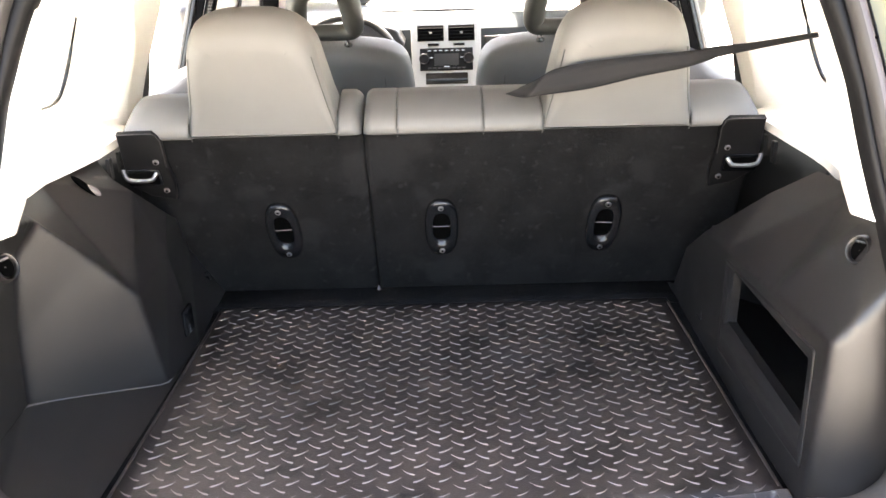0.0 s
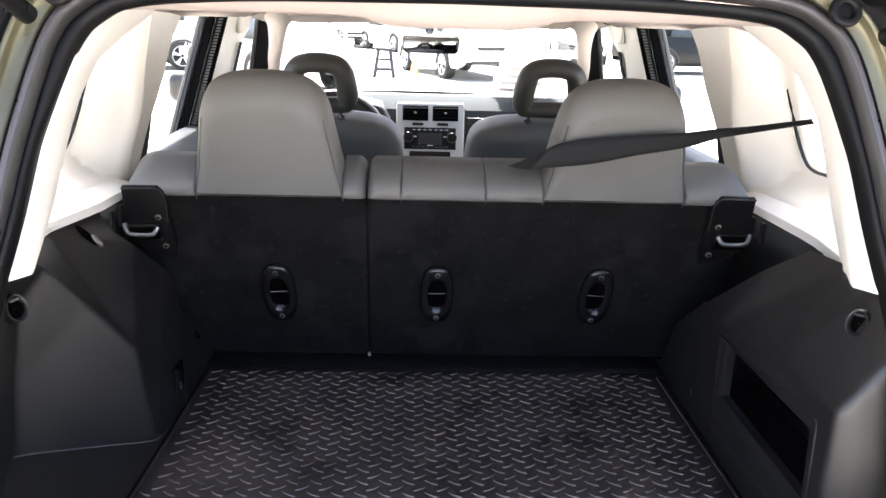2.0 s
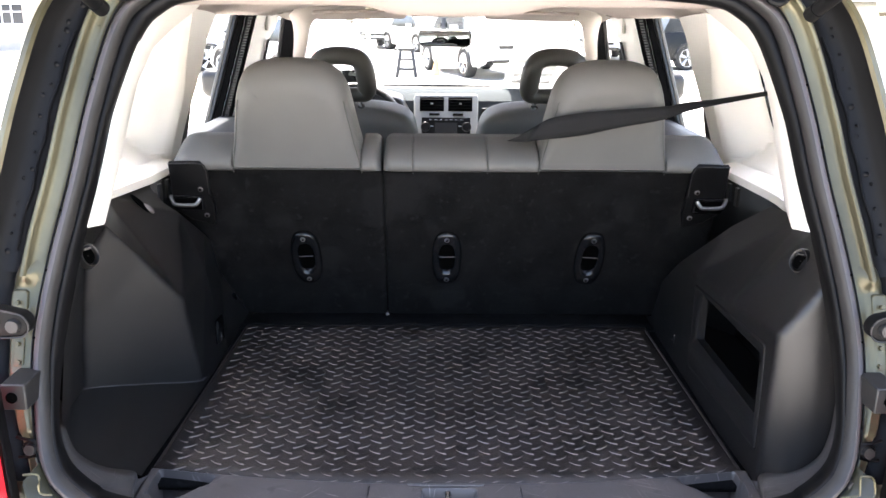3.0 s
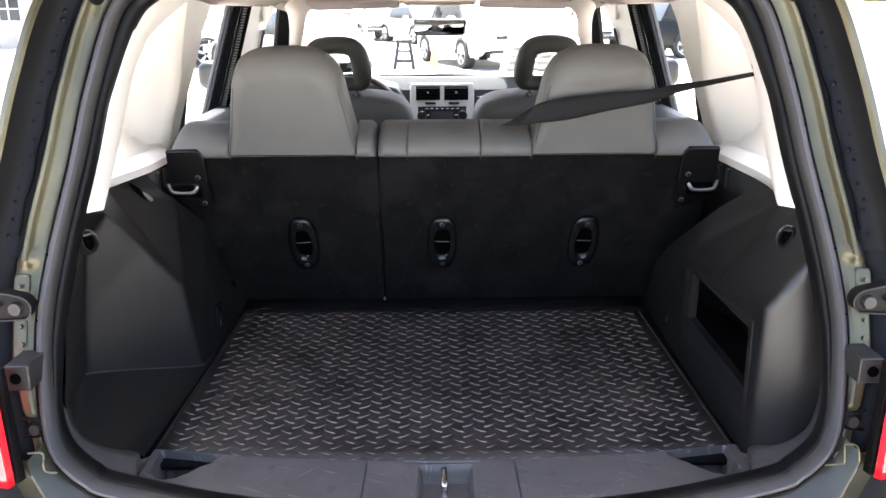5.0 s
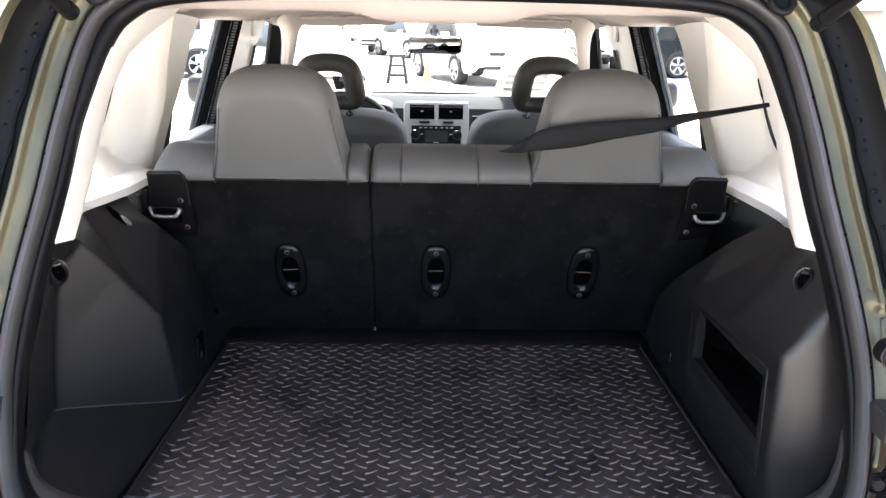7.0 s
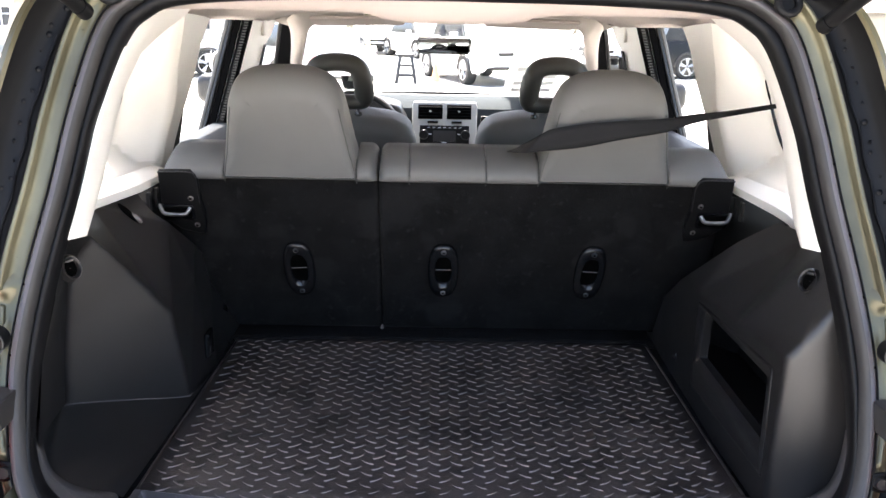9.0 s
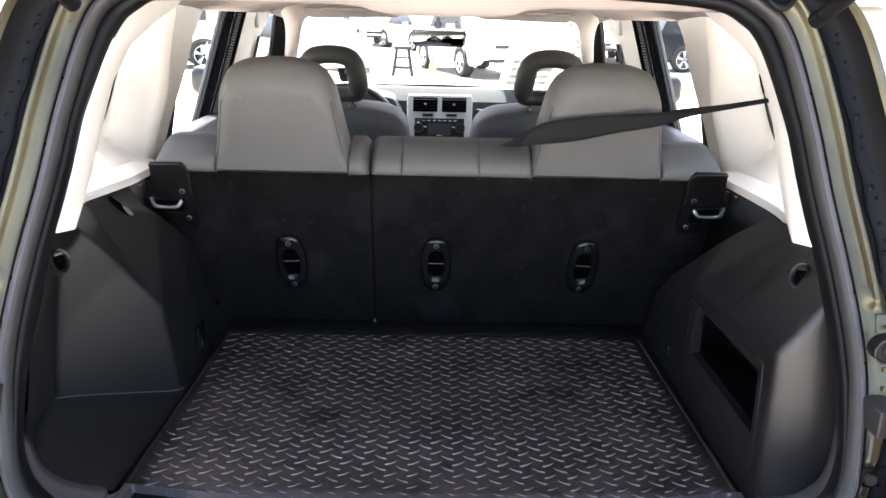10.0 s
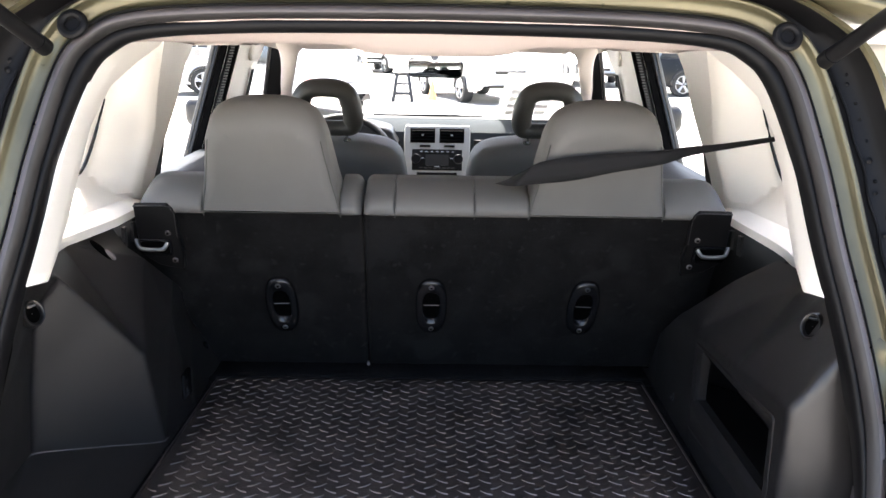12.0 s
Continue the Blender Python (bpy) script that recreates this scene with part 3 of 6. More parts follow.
for s in (-1, 1):
    rows = []
    for k in range(47):
        z = 0.845 + 0.312 * k / 46
        xi, xo = gate_x(z) - 0.012, pillar_edge(z) - 0.001
        row = []
        for j in range(13):
            u = j / 12
            x = xi + (xo - xi) * u
            # the channel ends in a rounded shoulder above the lamp's plate
            swell = 0.014 * math.exp(-((z - 1.133) / 0.016) ** 2 - ((u - 0.62) / 0.28) ** 2) + 0.006 * ease((1.115 - z) / 0.012) * ease((u - 0.38) / 0.12)
            step = -0.005 * ease((0.932 - z) / 0.006) * ease((u - 0.35) / 0.1)
            row.append((s * x - 0.008, gate_y(z) - 0.007 - swell - step + 0.02 * ease((u - 0.90) / 0.10), z))
        row.append((s * (xo + 0.002) - 0.008, gate_y(z) + 0.05, z))
        rows.append(row)
    part("pillar", loft(rows), GREEN, frame_, "pressed steel pillar foot in dark green paint", angle=80)
    rows = []
    for k in range(17):
        z = 0.80 + 0.37 * k / 16
        xo = pillar_edge(z)
        rows.append([(s * (xo - 0.004) - 0.008, gate_y(z) + 0.012, z), (s * (xo + 0.008) - 0.008, gate_y(z) + 0.002 + 0.004 * math.sin(z * 60), z), (s * (xo + 0.03) - 0.008, gate_y(z) - 0.012, z), (s * (xo + 0.07) - 0.008, gate_y(z) - 0.004, z), (s * (xo + 0.12) - 0.008, gate_y(z) + 0.05, z)])
    part("lamp_housing", loft(rows), BLACKPAINT, frame_, "black sealed hollow beside the lamp", angle=80)
    # painted body corner under the seal, with a soft crease
    arc = [p for p in gate_ring(-0.012, 0.002) if p.z < 0.905 and s * p.x > 0.28]
    arc.sort(key=lambda p: s * p.x + p.z)
    rim = smooth_line([(0.30, -0.925, 0.742), (0.42, -0.912, 0.752), (0.49, -0.885, 0.778), (0.519, -0.868, 0.812), (0.534, -0.862, 0.845), (0.549, -0.858, 0.879), (0.553, -0.850, 0.893)], 8)
    rows = []
    for k, p in enumerate(arc):
        f = k / (len(arc) - 1) * (len(rim) - 1)
        i = min(int(f), len(rim) - 2)
        e = rim[i].lerp(rim[i + 1], f - i)
        e = Vector((s * e.x - 0.006, e.y, e.z))
        row = [p.lerp(e, u) + Vector((0, -0.006 * math.sin(math.pi * u), 0)) for u in (0, 0.25, 0.5, 0.75, 0.93, 1.0)]
        row += [e + Vector((s * 0.003, 0.001, -0.001)), e + Vector((s * 0.012, 0.012, -0.008)), e + Vector((s * 0.05, 0.035, -0.02)), e + Vector((s * 0.13, 0.09, -0.03))]
        rows.append(row)
    part("body_corner", loft(rows), SHADEDGREEN, frame_, "dark green painted body corner with a creased edge", angle=80)
    lip = [(0.503, -0.862, 0.881), (0.525, -0.861, 0.882), (0.528, -0.861, 0.886), (0.528, -0.857, 0.905), (0.532, -0.856, 0.908), (0.546, -0.855, 0.904), (0.551, -0.856, 0.882)] if s > 0 else [(0.512, -0.862, 0.880), (0.526, -0.862, 0.882), (0.529, -0.861, 0.890), (0.530, -0.856, 0.905), (0.550, -0.855, 0.905)]
    part("lip", tube(smooth_line([(s * x - 0.006, y, z) for x, y, z in lip], 4), 0.0014, 6), GREEN, frame_, "raised painted lip")

rnd = random.Random(11)
for s in (-1, 1):
    bm = bmesh.new()
    for k in range(16):
        z = 1.16 + 0.022 * k + rnd.uniform(-0.006, 0.006)
        x, y = gate_x(z) + 0.050 + (0.003 if s < 0 else 0) + rnd.uniform(-0.005, 0.005), gate_y(z) - 0.010
        disc((s * x - 0.008, y, z), (0, -1, 0.3), rnd.uniform(0.002, 0.0045), rnd.uniform(0.001, 0.003), 8, bm, 0.0012)
    part("sealant", bm, BLACKPAINT, frame_, "small blobs of black seam sealant")
    line = [(s * (gate_x(z) + 0.040 + (0.003 if s < 0 else 0) + 0.0015 * math.sin(z * 90)) - 0.008, gate_y(z) - 0.008, z) for z in [1.16 + 0.01 * k for k in range(30)]]
    part("sealant", tube(line, 0.0016, 6), BLACKPAINT, frame_, "thin line of black seam sealant")
for s in (-1, 1):
    lamp = thing("tail_light", "red plastic tail light lens at the edge of the tailgate", "tail light", "tail lights")
    rows = []
    for k in range(9):
        z = 0.868 + 0.16 * k / 8
        x = 0.563 + 0.004 * k / 8
        rows.append([(s * (x + 0.014) - 0.006, -0.835, z), (s * (x + 0.001) - 0.006, -0.872, z), (s * (x + 0.006) - 0.006, -0.880, z), (s * (x + 0.10), -0.865, z), (s * (x + 0.13), -0.72, z)])
    part("lens", loft(rows), REDLENS, lamp, solid=0.006)
    part("gasket", loft([[(r[1][0] - s * 0.006, -0.855, r[0][2]), (r[1][0] - s * 0.002, -0.868, r[0][2]), (r[1][0] + s * 0.004, -0.866, r[0][2])] for r in rows]), BLACKPAINT, lamp, "black rubber gasket", solid=0.003)

# ---- load floor mat ----
def mat_z(y):
    return 0.78 + 0.0393 * y


mat = tagged(thing("cargo_mat", "black rubber cargo mat with raised tread bars, lightly scuffed", "cargo mat"), "")
def mat_left(y):
    return -0.464 + 0.0445 * y


def mat_right(y):
    return 0.457 - 0.0355 * y


def mat_bow(x, k):
    return -0.045 * (1 - (x / 0.475) ** 2) * max(0, k - 20) / 4


rows = []
for k in range(25):
    y = -0.59 * k / 24
    xs = [mat_left(y) + (mat_right(y) - mat_left(y)) * i / 24 for i in range(25)]
    rows.append([(x, y + mat_bow(x, k), mat_z(y) - 0.0005) for x in xs])
part("sheet", loft(rows), RUBBER, mat, solid=0.006)
for edge, off in ((mat_left, 0.003), (mat_right, -0.003)):
    part("rim", tube([(edge(y) + off, y, mat_z(y)) for y in [-0.02 - 0.565 * k / 20 for k in range(21)]], 0.0028, 8, flat=0.6), RUBBER, mat, "raised rubber rim", angle=80)


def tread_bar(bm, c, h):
    """One curved raised bar; its rear slope is coloured pale for wear and light, its front slope stays black."""
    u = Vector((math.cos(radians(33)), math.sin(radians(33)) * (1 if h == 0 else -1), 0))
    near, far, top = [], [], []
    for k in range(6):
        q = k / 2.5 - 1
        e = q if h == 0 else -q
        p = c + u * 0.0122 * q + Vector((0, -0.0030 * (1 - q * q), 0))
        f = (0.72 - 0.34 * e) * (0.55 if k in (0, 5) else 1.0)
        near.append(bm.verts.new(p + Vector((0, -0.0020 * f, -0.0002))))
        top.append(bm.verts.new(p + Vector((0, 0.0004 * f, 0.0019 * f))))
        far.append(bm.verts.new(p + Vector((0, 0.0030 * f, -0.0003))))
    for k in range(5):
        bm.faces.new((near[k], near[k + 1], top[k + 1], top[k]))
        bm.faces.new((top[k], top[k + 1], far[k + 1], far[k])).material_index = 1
    bm.faces.new((near[0], top[0], far[0]))
    bm.faces.new((far[5], top[5], near[5]))
    return bm


bars, bar_mesh = bmesh.new(), [None, None]
for j in range(19):
    for i in range(-14, 15):
        for h in (0, 1):
            cx, cy = (i + 0.5 * h) * 0.0372, -0.012 - (j + 0.5 * h) * 0.0338
            w = 0.475
            if not mat_left(cy) + 0.018 < cx < mat_right(cy) - 0.018 or cy < -0.589 - 0.045 * (1 - (cx / w) ** 2):
                continue
            c = Vector((cx, cy, mat_z(cy)))
            # bars near the sill are coloured paler for the stronger daylight there
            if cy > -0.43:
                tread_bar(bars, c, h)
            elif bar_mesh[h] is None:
                ob = part("tread_bar", tread_bar(bmesh.new(), Vector((0, 0, 0)), h), WORNLITTREAD, mat, angle=50)
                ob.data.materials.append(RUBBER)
                bar_mesh[h] = ob.data
                ob.location = c
            else:
                ob = new("tread_bar", bar_mesh[h])
                ob.parent, ob.location = mat, c
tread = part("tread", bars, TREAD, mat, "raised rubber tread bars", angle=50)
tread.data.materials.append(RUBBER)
tagged(tread, kind="stuff")

# floor under and around the mat
rows = [[(x, y, mat_z(y) - 0.009) for x in (-0.60, -0.3, 0, 0.3, 0.60)] for y in (0.16, 0.0, -0.3, -0.62)]
tagged(part("load_floor", loft(rows), CARPET, solid=0.01), "black carpeted load floor under the mat", "load floor", kind="structure")

# ---- sill plate with latch ----
sill = thing("sill_plate", "black scuffed plastic sill plate across the tailgate opening", "sill plate")
def mat_edge(x):
    return -0.590 - 0.045 * max(0.0, 1 - ((x + 0.003) / 0.475) ** 2)


def sill_near(x):
    return -0.712 - 0.052 * (1 - ((x + 0.007) / 0.475) ** 2)


def sill_point(x, t):
    """t runs from under the mat's edge (0) to the rounded rear rim (1)."""
    y0, y1 = mat_edge(x) + 0.012, sill_near(x)
    y = y0 + (y1 - y0) * t
    z = 0.747 + 0.013 * ease((y0 - 0.004 - y) / 0.014) + 0.007 * t
    # latch recess, open to the rear
    xr = abs(x + 0.005)
    z -= 0.030 * ease((0.043 - xr) / 0.007) * ease((-0.652 - y) / 0.008)
    # finger pockets, deepest at the ends
    xs = abs(x + 0.006)
    near = float(np.interp(xs, [0.36, 0.372, 0.391, 0.404, 0.420, 0.436, 0.449, 0.458], [-0.620, -0.632, -0.649, -0.668, -0.684, -0.690, -0.686, -0.672]))
    z -= 0.056 * ease((xs - 0.362) / 0.065) * ease((0.468 - xs) / 0.005) * ease((y - near + 0.006) / 0.006) * ease((y0 - 0.019 - y) / 0.004)
    return Vector((x, y, z))


rows = []
for i in range(61):
    t = i / 60
    xa, xb = -0.489 + 0.006 * t, 0.484 - 0.012 * t
    rows.append([sill_point(xa + (xb - xa) * j / 320, t) for j in range(321)])
for dy, dz in ((0.002, 0.004), (0.006, 0.0065), (0.013, 0.006), (0.020, -0.001), (0.026, -0.02)):
    rows.append([p + Vector((0, -dy, dz)) for p in rows[60]])
part("plate", loft(rows), SILL, sill, solid=0.004, angle=50)
for x in (-0.131, 0.107):
    part("joint", loft([[sill_point(x + dx, t) + Vector((0, 0, 0.0009)) for t in [0.2 + 0.78 * k / 12 for k in range(13)]] for dx in (-0.0013, 0.0013)]), SEAL, sill, solid=0.001)
part("edge_strip", tube([(-0.070, -0.6415, 0.7615), (-0.02, -0.6445, 0.7618), (0.05, -0.643, 0.7615)], 0.0022, 8), SILL, sill, "worn pale edge strip")
latch = thing("striker", "bright steel latch striker standing in the sill recess", "latch striker")
part("post", block((-0.012, -0.722, 0.733), (-0.002, -0.668, 0.768)), CHROME, latch, bevel=0.003)
part("foot", block((-0.024, -0.745, 0.728), (0.010, -0.712, 0.738)), DULLSTEEL, latch, bevel=0.003)

# ---- side panels of the load space ----
# backing walls added to stop daylight leaking in through gaps
for s in (-1, 1):
    bm = loft([[(s * 0.715, -0.70, z), (s * 0.72, -0.3, z), (s * 0.72, 0.24, z), (s * 0.70, 0.31, z), (s * 0.625, 0.335, z)] for z in (0.66, 0.8, 1.0, 1.13)])
    tagged(part("inner_wall", bm, BLACKPAINT, solid=0.01), "black backing wall added inside the load space", "inner wall", "inner side walls", "structure")
    bm = loft([[(s * x, -0.775 - 0.05 * (z < 0.8), z) for x in (0.585, 0.63, 0.72)] for z in (0.66, 0.76, 0.85, 0.93)])
    tagged(part("rear_corner", bm, BLACKPAINT, solid=0.01), "black backing corner added behind the seal", "inner corner", "inner rear corners", "structure")

def soften(bm, size=0.010, rounds=4, force=0.5):
    """Cut a coarse shell into small faces and ease its creases into moulded radii; its rims stay."""
    bmesh.ops.triangulate(bm, faces=bm.faces)
    for _ in range(7):
        long = [e for e in bm.edges if e.calc_length() > size]
        if not long:
            break
        bmesh.ops.subdivide_edges(bm, edges=long, cuts=1)
        bmesh.ops.triangulate(bm, faces=[f for f in bm.faces if len(f.verts) > 3])
    free = [v for v in bm.verts if not v.is_boundary]
    for _ in range(rounds):
        bmesh.ops.smooth_vert(bm, verts=free, factor=force, use_axis_x=True, use_axis_y=True, use_axis_z=True)
    return bm


lp = thing("side_panel", "black grained plastic load-space side panel with a deep pocket", "side panel", "load-space side panels")
# upper face under the ledge, wheel-housing face, rear-facing pocket
UP = [(-0.655, -0.26, 1.138), (-0.632, -0.40, 1.150), (-0.572, -0.56, 1.162), (-0.550, -0.64, 1.168)]
bm = bmesh.new()
V = lambda *p: bm.verts.new(p)
a2, a3, a4, a5 = [V(*p) for p in UP]
# free diagonal edge towards the seat
d0, d1, d2, d3 = V(-0.635, -0.07, 1.121), V(-0.60, -0.10, 1.093), V(-0.565, -0.105, 1.070), V(-0.53, -0.05, 1.009)
r0 = V(-0.510, -0.292, 0.946)      # ridge corner low
r1 = V(-0.561, -0.340, 1.037)
r2 = V(-0.604, -0.390, 1.117)      # ridge end high
i0, i1 = V(-0.545, 0.10, 0.93), V(-0.515, -0.12, 0.955)
f0, f1, f3, f4 = V(-0.476, 0.12, 0.765), V(-0.480, -0.12, 0.765), V(-0.493, -0.42, 0.757), V(-0.501, -0.60, 0.750)
c0, c1, c2 = V(-0.492, -0.27, 0.764), V(-0.577, -0.346, 0.792), V(-0.663, -0.424, 0.820)
h0, m0 = V(-0.637, -0.416, 1.067), V(-0.655, -0.420, 0.932)
o1, o2, o3, o4, o5 = V(-0.545, -0.665, 1.10), V(-0.556, -0.70, 1.02), V(-0.556, -0.735, 0.92), V(-0.535, -0.765, 0.85), V(-0.47, -0.785, 0.80)
for q in ((a2, d1, d0), (a2, r0, d2, d1), (r0, i1, d3, d2), (d3, i1, i0), (a2, a3, r1, r0), (a3, a4, r2, r1), (i0, i1, f1, f0), (i1, r0, c0, f1),
          (r0, r1, c1, c0), (r1, m0, c2, c1), (r1, r2, h0, m0), 
          (r2, a4, h0), (a4, a5, o1, h0), (h0, o1, o2, m0), (m0, o2, o3, c2)):
    bm.faces.new(q)
part("panel", soften(bm, rounds=2), PLASTIC, lp, angle=180)
bm = bmesh.new()
V = lambda *p: bm.verts.new(p)
f1, f3, f4 = V(-0.480, -0.12, 0.765), V(-0.493, -0.42, 0.757), V(-0.501, -0.61, 0.756)
c0, c1, c2 = V(-0.492, -0.27, 0.7645), V(-0.577, -0.347, 0.7935), V(-0.662, -0.423, 0.8205)
o3 = V(-0.556, -0.735, 0.92)
p1, p2, p3, p4, p5 = V(-0.499, -0.647, 0.785), V(-0.530, -0.657, 0.796), V(-0.554, -0.666, 0.812), V(-0.574, -0.673, 0.837), V(-0.581, -0.680, 0.877)
for q in ((f1, c0, f3), (c0, c1, f3), (c1, c2, p5, p4, p3), (c1, p3, p2, f3), (f3, p2, p1, f4), (c2, o3, p5)):
    bm.faces.new(q)
part("pocket_floor", bm, PLASTIC, lp, "lower moulded floor of the pocket", angle=80)
# paler tube puts the highlight along the joint into colour
part("seam", tube(smooth_line([(-0.656, -0.470, 0.803), (-0.660, -0.445, 0.820), (-0.648, -0.428, 0.8235), (-0.573, -0.359, 0.7995), (-0.500, -0.292, 0.774), (-0.486, -0.272, 0.774)], 5), 0.0009, 6), SILL, lp, "thin joint line, coloured pale for its highlight")

rp = thing("side_panel", "black grained plastic wheel-housing panel with an open storage cubby", "side panel", "load-space side panels")
bm = bmesh.new()
A = [None, None, None] + [V(*p) for p in ((0.60, -0.42, 1.145), (0.565, -0.56, 1.165), (0.535, -0.645, 1.172))]
T = [V(*p) for p in ((0.483, 0.05, 0.79), (0.483, -0.02, 0.90), (0.483, -0.13, 0.975), (0.483, -0.246, 0.985), (0.483, -0.45, 1.003), (0.481, -0.655, 1.022))]
Fo = [V(*p) for p in ((0.48, 0.12, 0.765), (0.48, -0.02, 0.765), (0.481, -0.13, 0.763), (0.482, -0.246, 0.760), (0.483, -0.45, 0.755), (0.484, -0.640, 0.760))]
# free diagonal edge towards the seat, with the dark hollow behind it
e1, e2, e3 = V(0.579, -0.335, 1.146), V(0.535, -0.272, 1.092), V(0.499, -0.19, 1.02)
# cubby opening on the inner face
ct0, ct1, cb1, cb0 = V(0.483, -0.251, 0.970), V(0.483, -0.612, 0.990), V(0.483, -0.618, 0.812), V(0.483, -0.251, 0.797)
for q in ((Fo[0], Fo[1], T[1], T[0]), (Fo[1], Fo[2], T[2], T[1]), (Fo[2], Fo[3], T[3], T[2]), (T[3], T[4], ct1, ct0), 
          (Fo[3], cb0, ct0, T[3]), (Fo[3], Fo[4], cb1, cb0), 
          (A[3], T[3], e2, e1), (T[3], T[2], e3, e2), (A[3], A[4], T[4], T[3])):
    bm.faces.new(q)
g1 = V(0.541, -0.668, 1.112)
bm.faces.new((A[4], A[5], g1))
# face turned to the tailgate: swept from the inner corner out to the seal
inner = smooth_line([(0.484, -0.640, 0.760), (0.482, -0.645, 0.86), (0.4815, -0.650, 0.95), tuple(T[5].co)], 3)
outer_ = smooth_line([(0.556, -0.675, 0.820), (0.569, -0.678, 0.872), (0.570, -0.677, 0.957), tuple(g1.co)], 3)
vv = []
for p, q in zip(inner, outer_):
    row = []
    for k in range(4):
        t = k / 3
        c = p.lerp(q, t)
        c += Vector((-0.003, -0.010, 0)) * math.sin(math.pi * t) * (1 - 0.6 * ((p.z - 0.76) / 0.26) ** 2)
        row.append(bm.verts.new(c))
    vv.append(row)
for r_a, r_b in zip(vv, vv[1:]):
    for k in range(3):
        bm.faces.new((r_a[k], r_a[k + 1], r_b[k + 1], r_b[k]))
bm.faces.new((A[4], vv[-1][3], vv[-1][2], vv[-1][1], vv[-1][0], T[4]))
col = [r[0] for r in vv]
bm.faces.new((Fo[4], col[0], cb1))
for lo, hi in zip(col, col[1:]):
    if hi.co.z < 0.90:
        bm.faces.new((lo, hi, cb1))
        last = hi
    else:
        bm.faces.new((lo, hi, ct1))
bm.faces.new((last, ct1, cb1))
bm.faces.new((T[4], col[-1], ct1))
bmesh.ops.remove_doubles(bm, verts=bm.verts, dist=0.0008)
part("panel", soften(bm), PLASTIC, rp, angle=180)
FOOT_IN = smooth_line([(0.474, -0.600, 0.756), (0.484, -0.640, 0.768), (0.487, -0.647, 0.784), (0.518, -0.657, 0.795), (0.542, -0.666, 0.811), (0.562, -0.673, 0.836), (0.569, -0.680, 0.876), (0.570, -0.682, 0.925)], 4)
FOOT_OUT = smooth_line([(0.470, -0.712, 0.764), (0.462, -0.760, 0.790), (0.420, -0.815, 0.834), (0.462, -0.812, 0.846), (0.492, -0.806, 0.862), (0.520, -0.795, 0.884), (0.538, -0.785, 0.920), (0.552, -0.770, 0.975)], 4)


def side_foot(s, parent):
    """The swept plastic foot between panel, sill plate and seal."""
    rows = []
    for p, q in zip(FOOT_IN, FOOT_OUT):
        row = []
        for k in range(7):
            t = k / 6
            c = p.lerp(q, t) - Vector((-0.006, 0, 0.010)) * math.sin(math.pi * t)
            row.append((s * c.x - (0.012 if s < 0 else 0.0), c.y, c.z))
        rows.append(row)
    return part("foot", loft(rows), SILL, parent, "swept plastic foot", solid=0.003)


side_foot(1, rp)
side_foot(-1, lp)
# the cubby's own box with a raised rim and a rib on its back wall
bm = bmesh.new()
HOLE = [(-0.286, 0.963), (-0.592, 0.967), (-0.605, 0.865), (-0.283, 0.866)]
inn = [(0.499, y, z) for y, z in HOLE]
wide = [(0.502, -0.10, 0.975), (0.502, -0.612, 0.980), (0.502, -0.615, 0.845), (0.502, -0.10, 0.845)]
out = [(0.63, -0.10, 0.98), (0.63, -0.61, 0.985), (0.63, -0.61, 0.80), (0.63, -0.10, 0.80)]
loft([inn, wide, out], True, bm)
bm.faces.new([v for v in bm.verts][8:])
part("cubby", bm, PLASTIC, rp, bevel=0.002)


def soft_quad(q, r, n=5):
    """A quadrilateral of (y, z) corners with rounded corners."""
    pts = []
    for i in range(4):
        p, a, b = Vector(q[i]), Vector(q[i - 1]), Vector(q[(i + 1) % 4])
        u, v = p + (a - p).normalized() * r, p + (b - p).normalized() * r
        pts += [u.lerp(p, t).lerp(p.lerp(v, t), t) for t in [k / n for k in range(n + 1)]]
    return [(p.x, p.y) for p in pts]


# moulded surround: raised edge, flat band, deep far reveal and a broad rounded lower lip
RING = [([(-0.251, 0.970), (-0.612, 0.990), (-0.618, 0.812), (-0.251, 0.797)], 0.008, (0.4827,) * 4),
        ([(-0.252, 0.969), (-0.611, 0.989), (-0.617, 0.813), (-0.252, 0.798)], 0.008, (0.4816,) * 4),
        ([(-0.256, 0.966), (-0.607, 0.985), (-0.614, 0.817), (-0.256, 0.802)], 0.008, (0.4810,) * 4),
        ([(-0.258, 0.964), (-0.605, 0.983), (-0.612, 0.820), (-0.258, 0.806)], 0.008, (0.4822, 0.4822, 0.4825, 0.4825)),
        ([(-0.275, 0.964), (-0.598, 0.974), (-0.609, 0.842), (-0.266, 0.838)], 0.007, (0.4835, 0.4825, 0.479, 0.479)),
        ([(-0.281, 0.963), (-0.595, 0.970), (-0.607, 0.857), (-0.277, 0.857)], 0.007, (0.4845, 0.4830, 0.480, 0.480)),
        (HOLE, 0.006, (0.4865, 0.485, 0.484, 0.485)),
        (HOLE, 0.006, (0.500,) * 4)]
rows = []
for q, r, xs in RING:
    rows.append([(xs[k // 6], y, z) for k, (y, z) in enumerate(soft_quad(q, r))])
part("surround", loft(rows, True), PLASTIC, rp, "moulded plastic surround of the cubby", angle=50)
part("back_ledge", loft([[(x, y, z) for x, z in ((0.632, 0.893), (0.612, 0.893), (0.609, 0.890), (0.612, 0.887), (0.632, 0.885))] for y in (-0.11, -0.40, -0.60)]), PLASTIC, rp)


